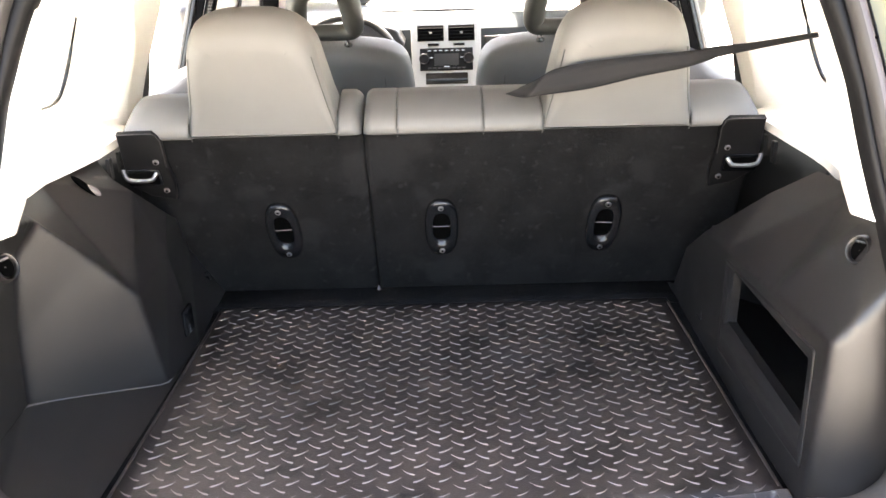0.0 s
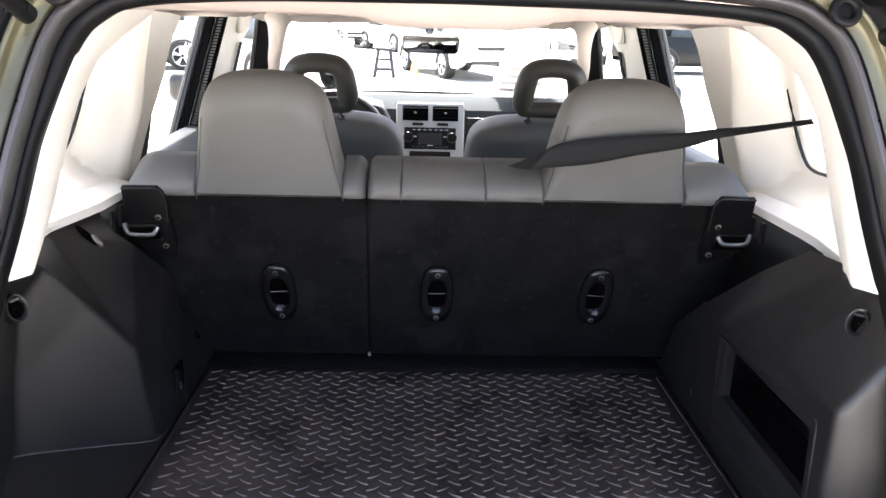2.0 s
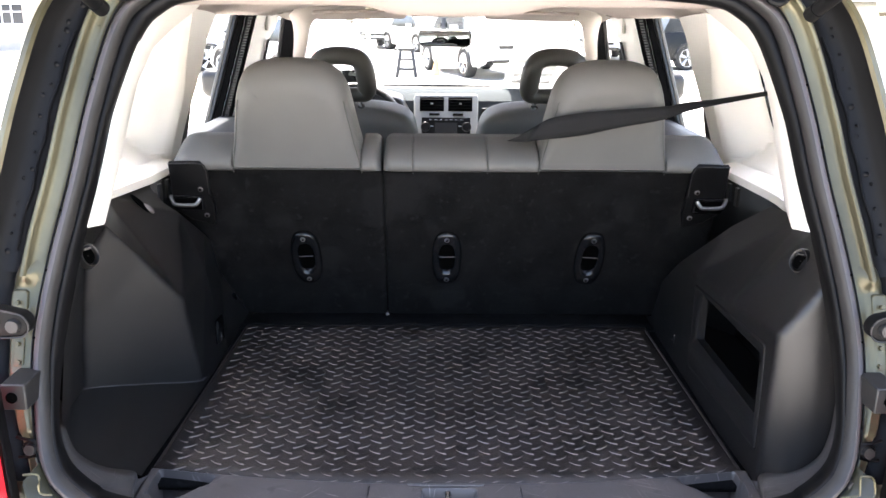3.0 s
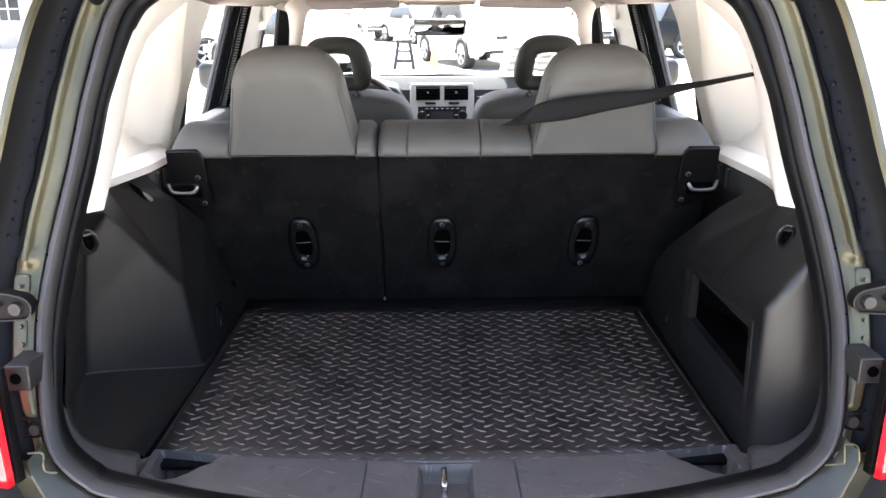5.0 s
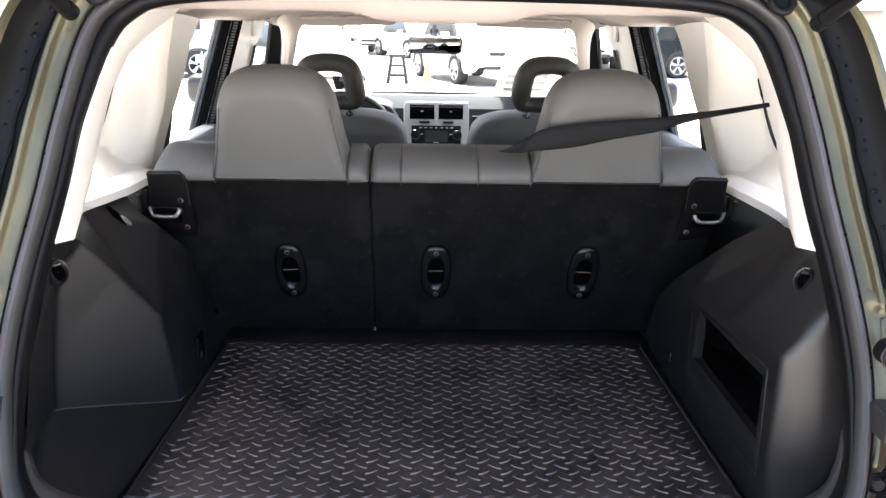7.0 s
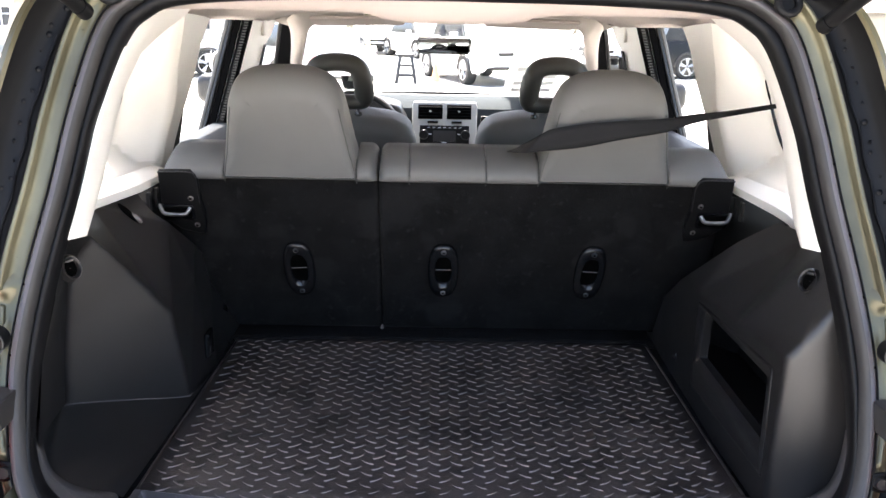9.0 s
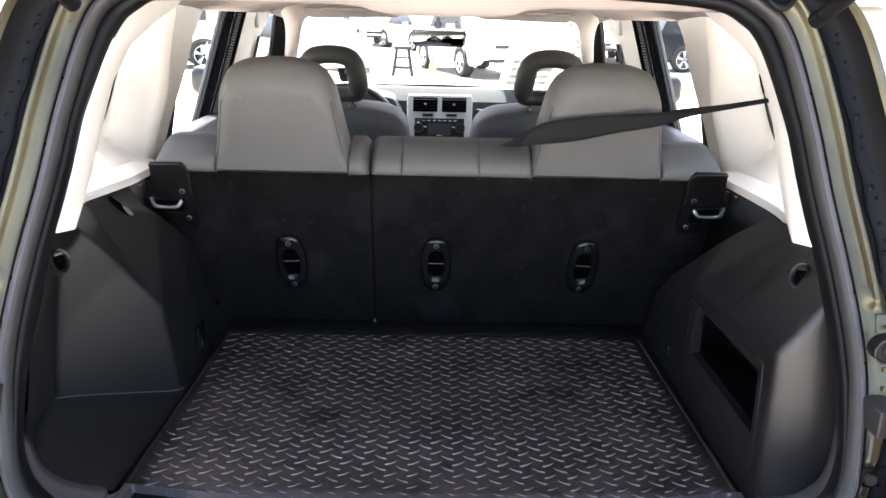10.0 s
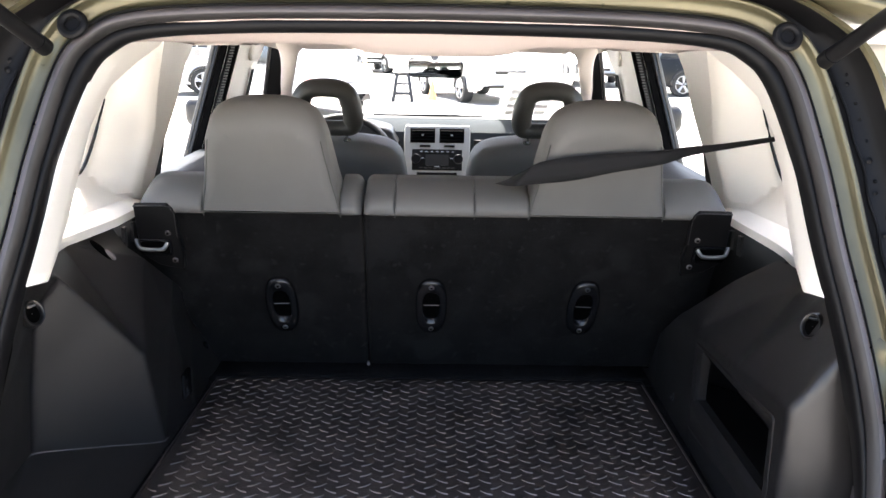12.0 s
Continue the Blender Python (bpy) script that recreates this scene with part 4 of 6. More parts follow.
# ---- rear bench, split in two ----
def seat_place(u, v, d):
    """A point on the leaning rear face of the bench: u across, v height, d depth forward."""
    return Vector((u, 0.103 - 0.393 * (v - 0.764) + d * 0.931, v + d * 0.366))


def round_box(x0, x1, z0, z1, r, n=5):
    pts = []
    for cx, cz, a0 in ((x1 - r, z1 - r, 0), (x0 + r, z1 - r, 90), (x0 + r, z0 + r, 180), (x1 - r, z0 + r, 270)):
        for k in range(n + 1):
            a = radians(a0 + 90 * k / n)
            pts.append((cx + r * math.cos(a), cz + r * math.sin(a)))
    return pts


def anchor(seat, x, tilt):
    """A child-seat tether anchor: oval black bezel, two screws, recess and steel bar."""
    c = 0.937
    m = lambda u, v, d: seat_place(x + u * math.cos(tilt) - v * math.sin(tilt), c + v * math.cos(tilt) + u * math.sin(tilt), d)
    ring = lambda w, h: [(w * math.copysign(abs(math.cos(a)) ** 0.72, math.cos(a)), h * math.copysign(abs(math.sin(a)) ** 0.8, math.sin(a))) for a in [2 * math.pi * k / 32 for k in range(32)]]
    prof = [(0.0345, 0.068, 0.002), (0.0340, 0.0675, -0.006), (0.0315, 0.065, -0.0105), (0.028, 0.061, -0.012), (0.0225, 0.043, -0.0125), (0.0195, 0.040, -0.0115), (0.0165, 0.034, -0.003), (0.016, 0.033, -0.0005)]
    b = part("tether_anchor", loft([[m(u, v, d) for u, v in ring(w, h)] for w, h, d in prof], True), BLACK, seat, "oval black plastic tether anchor bezel", angle=60)
    # black floor disc stands in for the shade of a deeper recess
    part("recess", loft([[m(u, v, -0.0008) for u, v in ring(w, h)] for w, h in ((0.0165, 0.034), (0.001, 0.001))], True), HOLLOWSHADE, b, "black put in for shade in the hollow")
    part("bar", tube([m(-0.0165, 0.004, -0.006), m(0.0165, 0.004, -0.006)], 0.0009, 8), SILL, b, "thin steel anchor bar")
    for v in (0.053, -0.053):
        part("screw", disc(m(0, v, -0.0115), seat_place(0, 0, -1) - seat_place(0, 0, 0), 0.0062, 0.003, 14, r2=0.0048), DULLSTEEL, b, "dark steel screw")
        part("socket", disc(m(0, v, -0.0146), seat_place(0, 0, -1) - seat_place(0, 0, 0), 0.0026, 0.0004, 8), HOLLOWSHADE, b)


def bracket(seat, s):
    """The latch plate at a bench's outer top corner with its striker loop and two screws."""
    out = [(s * u, v) for u, v in ((0.511, 1.158), (0.514, 1.171), (0.524, 1.180), (0.588, 1.179), (0.593, 1.11), (0.588, 1.068), (0.558, 1.045), (0.513, 1.036), (0.507, 1.07), (0.513, 1.11))]
    p = part("latch_plate", pillow(out, lambda u, v, d: seat_place(u, v, d - 0.024), 0.014, 0.003, 3), BLACKPAINT, seat, "black steel latch plate")
    q = lambda u, v, d: seat_place(s * u, v, d)
    part("edge", tube(smooth_line([seat_place(u, v, -0.0245) for u, v in (out[9], out[0], out[1], out[2], out[3])], 4), 0.0012, 6), SOCKETGREY, p, "lighter raised edge")
    slot = [(s * u, v) for u, v in round_box(0.527, 0.592, 1.071, 1.107, 0.006, 3)]
    fr = part("slot_frame", pillow(slot, lambda u, v, d: seat_place(u, v, d - 0.0275), 0.006, 0.0015, 2), BLACK, p, "glossy black slot frame")
    # black pad on the frame draws the slot's shade
    part("slot", pillow([(s * u, v) for u, v in round_box(0.532, 0.588, 1.076, 1.102, 0.004, 3)], lambda u, v, d: seat_place(u, v, d - 0.0285), 0.002, 0.0005, 1), HOLLOWSHADE, fr, "black put in for shade in the hollow")
    loop = smooth_line([q(0.597, 1.104, -0.022), q(0.593, 1.097, -0.030), q(0.584, 1.0905, -0.035), q(0.548, 1.0895, -0.035), q(0.539, 1.0935, -0.032), q(0.534, 1.1005, -0.026)], 5)
    part("striker_loop", tube(loop, 0.0042, 10), DULLSTEEL, p, "steel striker loop")
    for u, v in ((0.530, 1.121), (0.526, 1.059)):
        part("screw", disc(q(u, v, -0.0245), seat_place(0, 0, -1) - seat_place(0, 0, 0), 0.006, 0.003, 14, r2=0.0048), SILL, p, "dark steel screw")
        part("socket", disc(q(u, v, -0.0276), seat_place(0, 0, -1) - seat_place(0, 0, 0), 0.0028, 0.0004, 8), HOLLOWSHADE, p)


def flare(x0, x1, top, z0=1.161, spread=0.014):
    """Outline of a head restraint panel that widens at its foot."""
    side = [(x1 + spread, z0), (x1 + spread * 0.8, z0 + 0.03), (x1 + 0.25 * spread, z0 + 0.075), (x1 - 0.005, top - 0.09), (x1 - 0.012, top - 0.055), (x1 - 0.03, top - 0.022), (x1 - 0.07, top - 0.004)]
    pts = side + [((x0 + x1) / 2, top)] + [(x0 + x1 - x, z) for x, z in side[::-1]]
    return [(p.x, p.y) for p in smooth_line([(a, b, 0) for a, b in pts], 4)]


def roll_top(p, q, ra, rb, top=1.190):
    """A padded seat top between two seams: a rounded section swept across, with rounded ends."""
    xs = [p + ra * (1 - math.cos(math.pi / 2 * k / 6)) for k in range(7)] + [q - rb * (1 - math.cos(math.pi / 2 * (6 - k) / 6)) for k in range(7)]
    rows = []
    for x in xs:
        ea = math.sqrt(max(0.0, 1 - max(0, (p + ra - x) / ra) ** 2))
        eb = math.sqrt(max(0.0, 1 - max(0, (x - (q - rb)) / rb) ** 2))
        k = ea * eb
        h = (top - 1.152) - 0.045 * (1 - k) * min(1, max(ra, rb) / 0.03)
        near = ra if x < (p + q) / 2 else rb
        sw = 0.014 * (k if near > 0.01 else 0.75 + 0.25 * k)
        h = h if near > 0.01 else (top - 1.152) - 0.003 * (1 - k)
        sec = [(1.150, 0.006), (1.156, -sw * 0.6), (1.152 + h * 0.35, -sw - 0.004), (1.152 + h * 0.7, -sw), (1.152 + h * 0.92, 0.008 - 0.004 * k), (1.152 + h, 0.035), (1.152 + h * 0.97, 0.075), (1.152 + h * 0.8, 0.105), (1.152 + h * 0.4, 0.118), (1.152, 0.118)]
        rows.append([seat_place(x, v, d) for v, d in sec])
    return loft(rows, True, caps=True)


def bench(x0, x1, head, seams, s, label, anchors):
    b = thing("bench_seat", label, "car seat", "rear bench halves")
    part("backboard", pillow(round_box(x0 + (0.001 if x0 < -0.3 else -0.0015), x1 + (-0.001 if x1 > 0 else 0.0015), 0.757, 1.158, 0.012), seat_place, 0.05, 0.010, 4), CARPET, b, "black felt-carpeted seat back")
    for p, q in zip(seams, seams[1:]):
        if (p, q) == head:
            continue
        ra, rb = (0.05 if p == x0 else 0.005), (0.05 if q == x1 else 0.005)
        if p == -0.141 or q == -0.145:
            ra, rb = (0.018, rb) if p == -0.141 else (ra, 0.018)
        part("cushion", roll_top(p, q, ra, rb), GREY, b, "grey vinyl seat top", angle=60)
    part("head_restraint", pillow(flare(head[0] + 0.013, head[1] - 0.013, 1.372), lambda u, v, d: seat_place(u, v, d - 0.017), 0.105,
                                  lambda u, v: 0.005 + 0.024 * min(1, max(0, (v - 1.157) / 0.06)) + 0.020 * min(1, max(0, (v - 1.29) / 0.06)), 10), GREY, b, "grey vinyl head restraint stitched into the seat", angle=60)
    for side in (-1, 1):
        edge = [(p, q) for p, q in flare(head[0] + 0.013, head[1] - 0.013, 1.372) if q < 1.315 and (p - (head[0] + head[1]) / 2) * side > 0]
        edge.sort(key=lambda e: e[1])
        part("piping", tube([seat_place(p - side * (0.002 + 0.005 * min(1, max(0, (q - 1.157) / 0.06))), q, -0.0172 + 0.0100 * min(1, max(0, (q - 1.157) / 0.06)) + 0.006 * min(1, max(0, (q - 1.29) / 0.06))) for p, q in edge], 0.0011, 6), GREYDARK, b, "fine dark seam")
    for x in seams[1:-1]:
        part("stitching", tube([seat_place(x, 1.153, -0.010), seat_place(x, 1.175, -0.0165), seat_place(x, 1.183, -0.010), seat_place(x, 1.190, 0.02)], 0.0012, 6), GREYDARK, b)
    for x, tilt in anchors:
        anchor(b, x, tilt)
    bracket(b, s)
    return b


bench(-0.593, -0.145, (-0.457, -0.186), (-0.593, -0.457, -0.186, -0.145), -1, "narrow half of rear bench, grey vinyl, black carpeted back", ((-0.324, radians(3)),))
bench(-0.141, 0.593, (0.188, 0.456), (-0.141, -0.078, 0.080, 0.188, 0.456, 0.593), 1, "wide half of rear bench, grey vinyl, black carpeted back", ((-0.003, 0), (0.325, radians(-3))))
# black folding hinge cover between the seat foot and the mat
hinge = thing("hinge_cover", "black carpet flap between mat and rear bench", "carpet flap")
part("flap", loft([[(x, y, z) for x in (-0.50, -0.25, 0, 0.25, 0.50)] for y, z in ((-0.005, 0.776), (0.05, 0.772), (0.10, 0.762), (0.13, 0.75))]), CARPET, hinge, solid=0.006)
bm = loft([[seat_place(-0.155, 0.760, -0.014), seat_place(-0.132, 0.760, -0.014)], [seat_place(-0.150, 0.772, -0.010), seat_place(-0.137, 0.772, -0.010)], [seat_place(-0.1445, 0.785, -0.004), seat_place(-0.1425, 0.785, -0.004)]])
part("hinge", bm, SILL, hinge, "small grey steel hinge", solid=0.004)
for s in (-1, 1):
    e = thing("floor_hinge", "black steel hinge beside the seat foot", "hinge", "seat hinges")
    part("arm", tube([(s * 0.503, 0.09, 0.775), (s * 0.505, 0.075, 0.81), (s * 0.503, 0.055, 0.835)], 0.006, 8), BLACK, e)
    part("pin", disc((s * 0.500, 0.07, 0.79), (0, -1, 0.3), 0.005, 0.012, 10), DULLSTEEL, e)

# ---- centre shoulder belt across the bench ----
belt = thing("seat_belt", "black seat belt webbing drawn across the rear bench to the pillar", "seat belt")
UP_EDGE = smooth_line([(0.150, -0.02, 1.225), (0.172, -0.120, 1.258), (0.200, -0.132, 1.276), (0.258, -0.134, 1.287), (0.337, -0.14, 1.2955), (0.417, -0.15, 1.303), (0.454, -0.195, 1.3165), (0.500, -0.235, 1.3275), (0.570, -0.29, 1.3475)], 6)
LOW_EDGE = smooth_line([(0.125, -0.02, 1.215), (0.147, -0.120, 1.228), (0.180, -0.132, 1.234), (0.258, -0.134, 1.243), (0.337, -0.142, 1.2615), (0.417, -0.154, 1.2785), (0.452, -0.205, 1.302), (0.498, -0.25, 1.3205), (0.570, -0.30, 1.3430)], 6)
part("webbing", loft([[a, a.lerp(b, 0.33), a.lerp(b, 0.67), b] for a, b in zip(UP_EDGE, LOW_EDGE)]), WEBBING, belt, solid=0.0016)
for edge in (UP_EDGE, LOW_EDGE):
    part("selvedge", tube([p + Vector((0, -0.0008, 0)) for p in edge], 0.0011, 6), WEBBING, belt, "thicker woven edge of the webbing")
for s in (-1, 1):
    sb = thing("shoulder_belt", "black seat belt webbing hanging beside the rear seat", "seat belt", "side shoulder belts")
    part("webbing", loft([[(s * (sidex(z0) - 0.012), 0.345 - w, z0), (s * (sidex(z0) - 0.014), 0.345 + w, z0)] for z0, w in ((1.10, 0.045), (1.18, 0.035), (1.23, 0.02), (1.275, 0.003))]), WEBBING, sb, solid=0.002)

# ---- front seats ----
def front_seat(x, s):
    f = thing("bucket_seat", "grey vinyl front seat with dark padded head restraint", "car seat", "front seats")
    pl = lambda u, v, d: Vector((x + u, 0.89 - 0.33 * (v - 1.215) + d * 0.95, v - 0.040 + d * 0.31))
    out = smooth_line([(-0.26, 0.80, 0), (0.26, 0.80, 0), (0.262, 1.0, 0), (0.255, 1.10, 0), (0.236, 1.160, 0), (0.18, 1.192, 0), (0.06, 1.204, 0), (-0.06, 1.204, 0), (-0.18, 1.192, 0), (-0.236, 1.160, 0), (-0.255, 1.10, 0), (-0.262, 1.0, 0)], 4, True)
    part("backrest", pillow([(p.x, p.y) for p in out], pl, 0.15, 0.05, 6), GREY, f)
    for w in (-1, 1):
        part("stitching", tube(smooth_line([pl(w * 0.178, 0.85, -0.001), pl(w * 0.178, 1.07, -0.001), pl(w * 0.175, 1.135, 0.003), pl(w * 0.172, 1.150, 0.006)], 4), 0.0018, 6), GREYDARK, f)
        part("seam_fold", tube(smooth_line([pl(w * 0.172, 1.150, 0.006), pl(w * 0.10, 1.168, 0.009), pl(w * 0.062, 1.176, 0.012)], 5), 0.0018, 6), GREYDARK, f)
        for k in range(14):
            q = 0.07 + 0.0075 * k
            part("stitch", disc(pl(w * q, 1.1745 - (q - 0.062) * 0.235 - 0.006, 0.0035), (0, -1, 0.35), 0.0016, 0.0014, 6), GREYDARK, f)
    # open ring head restraint, wider at its foot
    half = [(0.0, 1.2425, 0.0235), (0.05, 1.243, 0.0235), (0.077, 1.250, 0.028), (0.0815, 1.275, 0.0315), (0.078, 1.310, 0.0315), (0.070, 1.340, 0.030), (0.055, 1.358, 0.028), (0.03, 1.366, 0.027), (0.0, 1.368, 0.027)]
    ring = half + [(-a, b, r) for a, b, r in half[-2:0:-1]]
    loop = smooth_line(ring, 5, True)
    bm = tube([pl(p.x - s * 0.012, p.y, 0.05) for p in loop], [p.z for p in loop], 18, True, up=(0, 0.95, 0.31), flat=1.25)
    part("head_restraint", bm, GREYDARK, f, "open ring head restraint, grey vinyl darkened for shade", angle=80)
    for w in (-0.06, 0.06):
        part("post", tube([pl(w - s * 0.012, 1.17, 0.05), pl(w - s * 0.012, 1.25, 0.05)], 0.006, 8), CHROME, f, "steel head restraint post")
        part("post_collar", disc(pl(w - s * 0.012, 1.199, 0.05), (0, -0.33, 1), 0.014, 0.008, 16, r2=0.011), BLACK, f, "black plastic collar")
    part("cushion", pillow(round_box(-0.25, 0.25, 1.02, 1.5, 0.06), lambda u, v, d: Vector((x + u, v, 0.72 + d)), 0.12, 0.04, 4), GREY, f)


front_seat(-0.346, -1)
front_seat(0.362, 1)

# ---- dashboard ----
dash = thing("dashboard", "grey plastic dashboard with a silver centre stack", "dashboard")
rows = []
for i in range(21):
    x = -0.66 + 1.32 * i / 20
    c = math.exp(-(x / 0.3) ** 2)
    rows.append([(x, 1.86, 0.80), (x, 1.85, 1.04), (x, 1.86, 1.105), (x, 1.90, 1.128), (x, 2.0, 1.137), (x, 2.15, 1.135), (x, 2.40, 1.11)])
part("top", loft(rows), DASH, dash, "grey grained dash top", solid=0.01)
Dm = pose(0.012, 1.80, 1.135, -14, 0, 0)
dp = lambda u, v, d: Dm @ Vector((u, d, v))
part("console_face", pillow([(-0.135, -0.42), (0.135, -0.42), (0.135, -0.30), (0.138, -0.015), (0.13, 0.006), (-0.13, 0.006), (-0.138, -0.015), (-0.135, -0.30)], dp, 0.12, 0.008, 4), SILVER, dash, "silver painted console face")
for sx in (-1, 1):
    v = part("vent", pillow([(sx * a, b) for a, b in ((0.009, -0.008), (0.112, -0.008), (0.112, -0.068), (0.009, -0.068))], lambda u, w, d: dp(u, w, d - 0.004), 0.02, 0.003, 2), DOORBLACK, dash, "black louvred air vent")
    for k in range(4):
        bm = block((-0.048, -0.007, -0.0012), (0.048, 0.004, 0.0012))
        bmesh.ops.transform(bm, matrix=Dm @ pose(sx * 0.0605, -0.004, -0.018 - k * 0.0125, 25, 0, 0), verts=bm.verts)
        part("louvre", bm, DOORBLACK, v)
    part("tab", block((-0.005, -0.012, -0.003), (0.005, 0, 0.003), Dm @ pose(sx * 0.0605, -0.003, -0.037)), SILVER, v)
    part("switch", block((-0.022, -0.006, -0.005), (0.022, 0.004, 0.005), Dm @ pose(sx * 0.050, -0.001, -0.082)), BLACK, dash, bevel=0.0015)
radio = part("radio", pillow([(-0.104, -0.095), (0.104, -0.095), (0.104, -0.182), (-0.104, -0.182)], lambda u, w, d: dp(u, w, d - 0.005), 0.02, 0.004, 3), BLACKPAINT, dash, "black car radio with two round knobs")
part("display", block((-0.048, -0.0075, -0.023), (0.048, -0.004, 0.023), Dm @ pose(0, 0, -0.140)), SATIN, radio, "grey lit display")
for sx in (-1, 1):
    part("knob", disc(Dm @ Vector((sx * 0.0875, -0.005, -0.136)), Dm.to_3x3() @ Vector((0, -1, 0)), 0.0205, 0.018, 20, r2=0.018), BLACKPAINT, radio, "round black knob")
for k in range(7):
    part("button", block((-0.0085, -0.0075, -0.0035), (0.0085, -0.003, 0.0035), Dm @ pose(-0.066 + 0.022 * k, 0, -0.105)), PLASTIC, radio)
for k in range(8):
    part("button", block((-0.0075, -0.0075, -0.003), (0.0075, -0.003, 0.003), Dm @ pose(-0.066 + 0.019 * k, 0, -0.172)), PLASTIC, radio)
for k in range(7):
    part("print_bar", block((-0.005, -0.0080, -0.0009), (0.005, -0.0074, 0.0009), Dm @ pose(-0.066 + 0.022 * k, 0, -0.105)), PRINT, radio)
for sx in (-1, 1):
    part("print_bar", block((-0.006, -0.0080, -0.0012), (0.006, -0.0050, 0.0012), Dm @ pose(sx * 0.060, 0, -0.132)), PRINT, radio)
    part("knob_ring", tube([Dm @ Vector((sx * 0.0875 + 0.0183 * math.cos(a), -0.0225, -0.136 + 0.0183 * math.sin(a))) for a in [2 * math.pi * k / 24 for k in range(24)]], 0.0012, 6, True, up=(0, 1, 0)), SATIN, radio, "fine steel knob ring")
part("badge", block((-0.010, -0.0085, -0.0012), (0.010, -0.0050, 0.0012), Dm @ pose(0.0, 0, -0.167)), PRINT, radio)
# solid black pad in place of the tray's shaded inside
part("tray", pillow([(-0.083, -0.19), (0.083, -0.19), (0.083, -0.235), (-0.083, -0.235)], lambda u, w, d: dp(u, w, d - 0.003), 0.02, 0.004, 2), BLACK, dash, "black pad put in for shade of the open tray")
for k in range(3):
    part("dial", disc(Dm @ Vector((-0.07 + 0.07 * k, 0.0, -0.29)), Dm.to_3x3() @ Vector((0, -1, 0)), 0.026, 0.02, 18, r2=0.021), PLASTIC, dash)
# solid black block drawn for the shaded shelf opening
part("glovebox_shade", block((0.165, 1.835, 1.024), (0.60, 1.848, 1.078)), BLACK, dash, "black block put in for shade of the shelf above the glovebox", bevel=0.004)
part("binnacle", pillow(smooth_line([(-0.52, 1.05, 0), (-0.18, 1.05, 0), (-0.165, 1.10, 0), (-0.20, 1.135, 0), (-0.35, 1.155, 0), (-0.50, 1.135, 0), (-0.535, 1.10, 0)], 4, True) and [(p.x, p.y) for p in smooth_line([(-0.52, 1.05, 0), (-0.18, 1.05, 0), (-0.165, 1.10, 0), (-0.20, 1.135, 0), (-0.35, 1.155, 0), (-0.50, 1.135, 0), (-0.535, 1.10, 0)], 4, True)],
     lambda u, v, d: Vector((u, 1.72 + d, v)), 0.2, 0.012, 3), PLASTIC, dash, "dark instrument binnacle")
paper = thing("price_sheet", "white paper sheet stuck inside the windscreen", "paper sheet")
part("sheet", loft([[(0.285 + 0.27 * k, 2.34 - 0.70 * u, 1.115 + 0.262 * u - 0.012) for k in (0, 0.5, 1)] for u in (0, 0.25, 0.5, 0.75, 1)]), SHEET, paper, solid=0.0006)
for k in range(4):
    u = 0.25 + 0.14 * k
    part("print_bar", block((0.32, -0.03, -0.0006), (0.50, 0.03, 0.0006), Matrix.Translation((0, 2.34 - 0.70 * u, 1.115 + 0.262 * u - 0.0145)) @ pose(0, 0, 0, -20.5)), SHEET, paper, "pale grey bar of small print")

wheel = thing("steering_wheel", "dark leather steering wheel with three spokes", "steering wheel")
Wm = pose(-0.345, 1.42, 1.025, 65, 0, 0)
part("rim", tube([Wm @ Vector((0.19 * math.cos(a), 0.19 * math.sin(a), 0)) for a in [2 * math.pi * k / 48 for k in range(48)]], 0.0135, 12, True, up=(0, 1, 0.4)), PLASTIC, wheel)
part("hub", disc(Wm @ Vector((0, 0, -0.03)), Wm.to_3x3() @ Vector((0, 0, 1)), 0.075, 0.035, 24, r2=0.06), PLASTIC, wheel, bevel=0.008)
for a in (0, 180, 270):
    v = Vector((math.cos(radians(a)), math.sin(radians(a)), 0))
    part("spoke", tube([Wm @ (v * 0.06 + Vector((0, 0, -0.015))), Wm @ (v * 0.185)], 0.016, 8, flat=0.6), PLASTIC, wheel)

mirror = thing("rear_view_mirror", "black framed interior rear-view mirror on the windscreen", "mirror")
Mm = pose(-0.001, 1.45, 1.3815, 0.5, 0, -11)
part("housing", pillow([(-0.102, 0.018), (-0.095, 0.031), (0.095, 0.031), (0.102, 0.018), (0.099, -0.022), (0.088, -0.032), (-0.088, -0.032), (-0.099, -0.022)], lambda u, v, d: Mm @ Vector((u, d, v)), 0.035, 0.006, 4), BLACK, mirror)
part("glass", pillow([(-0.098, 0.016), (-0.092, 0.027), (0.092, 0.027), (0.098, 0.016), (0.095, -0.020), (0.085, -0.028), (-0.085, -0.028), (-0.095, -0.020)], lambda u, v, d: Mm @ Vector((u, d - 0.0015, v)), 0.004, 0.001, 2), MIRROR, mirror, "silvered mirror glass")
part("stalk", tube([(-0.003, 1.48, 1.39), (-0.003, 1.51, 1.42), (-0.003, 1.53, 1.45)], 0.009, 8), BLACK, mirror)
part("foot", disc((-0.003, 1.53, 1.425), (0, -0.9, 0.3), 0.016, 0.01, 16), BLACK, mirror)

# ---- windscreen, visors, overhead console ----
ws = thing("window_3", "clear raked windscreen glass", "windscreen", kind="structure")
part("pane", loft([[(x * (1 - 0.14 * u), 2.42 - 1.15 * u - 0.06 * (x / 0.7) ** 2, 1.10 + 0.40 * u) for x in (-0.70, -0.35, 0, 0.35, 0.70)] for u in (0, 0.33, 0.66, 1)]), CLEAR, ws)
wp = thing("wiper_cowl", "black wiper cowl strip under the windscreen", "wiper cowl")
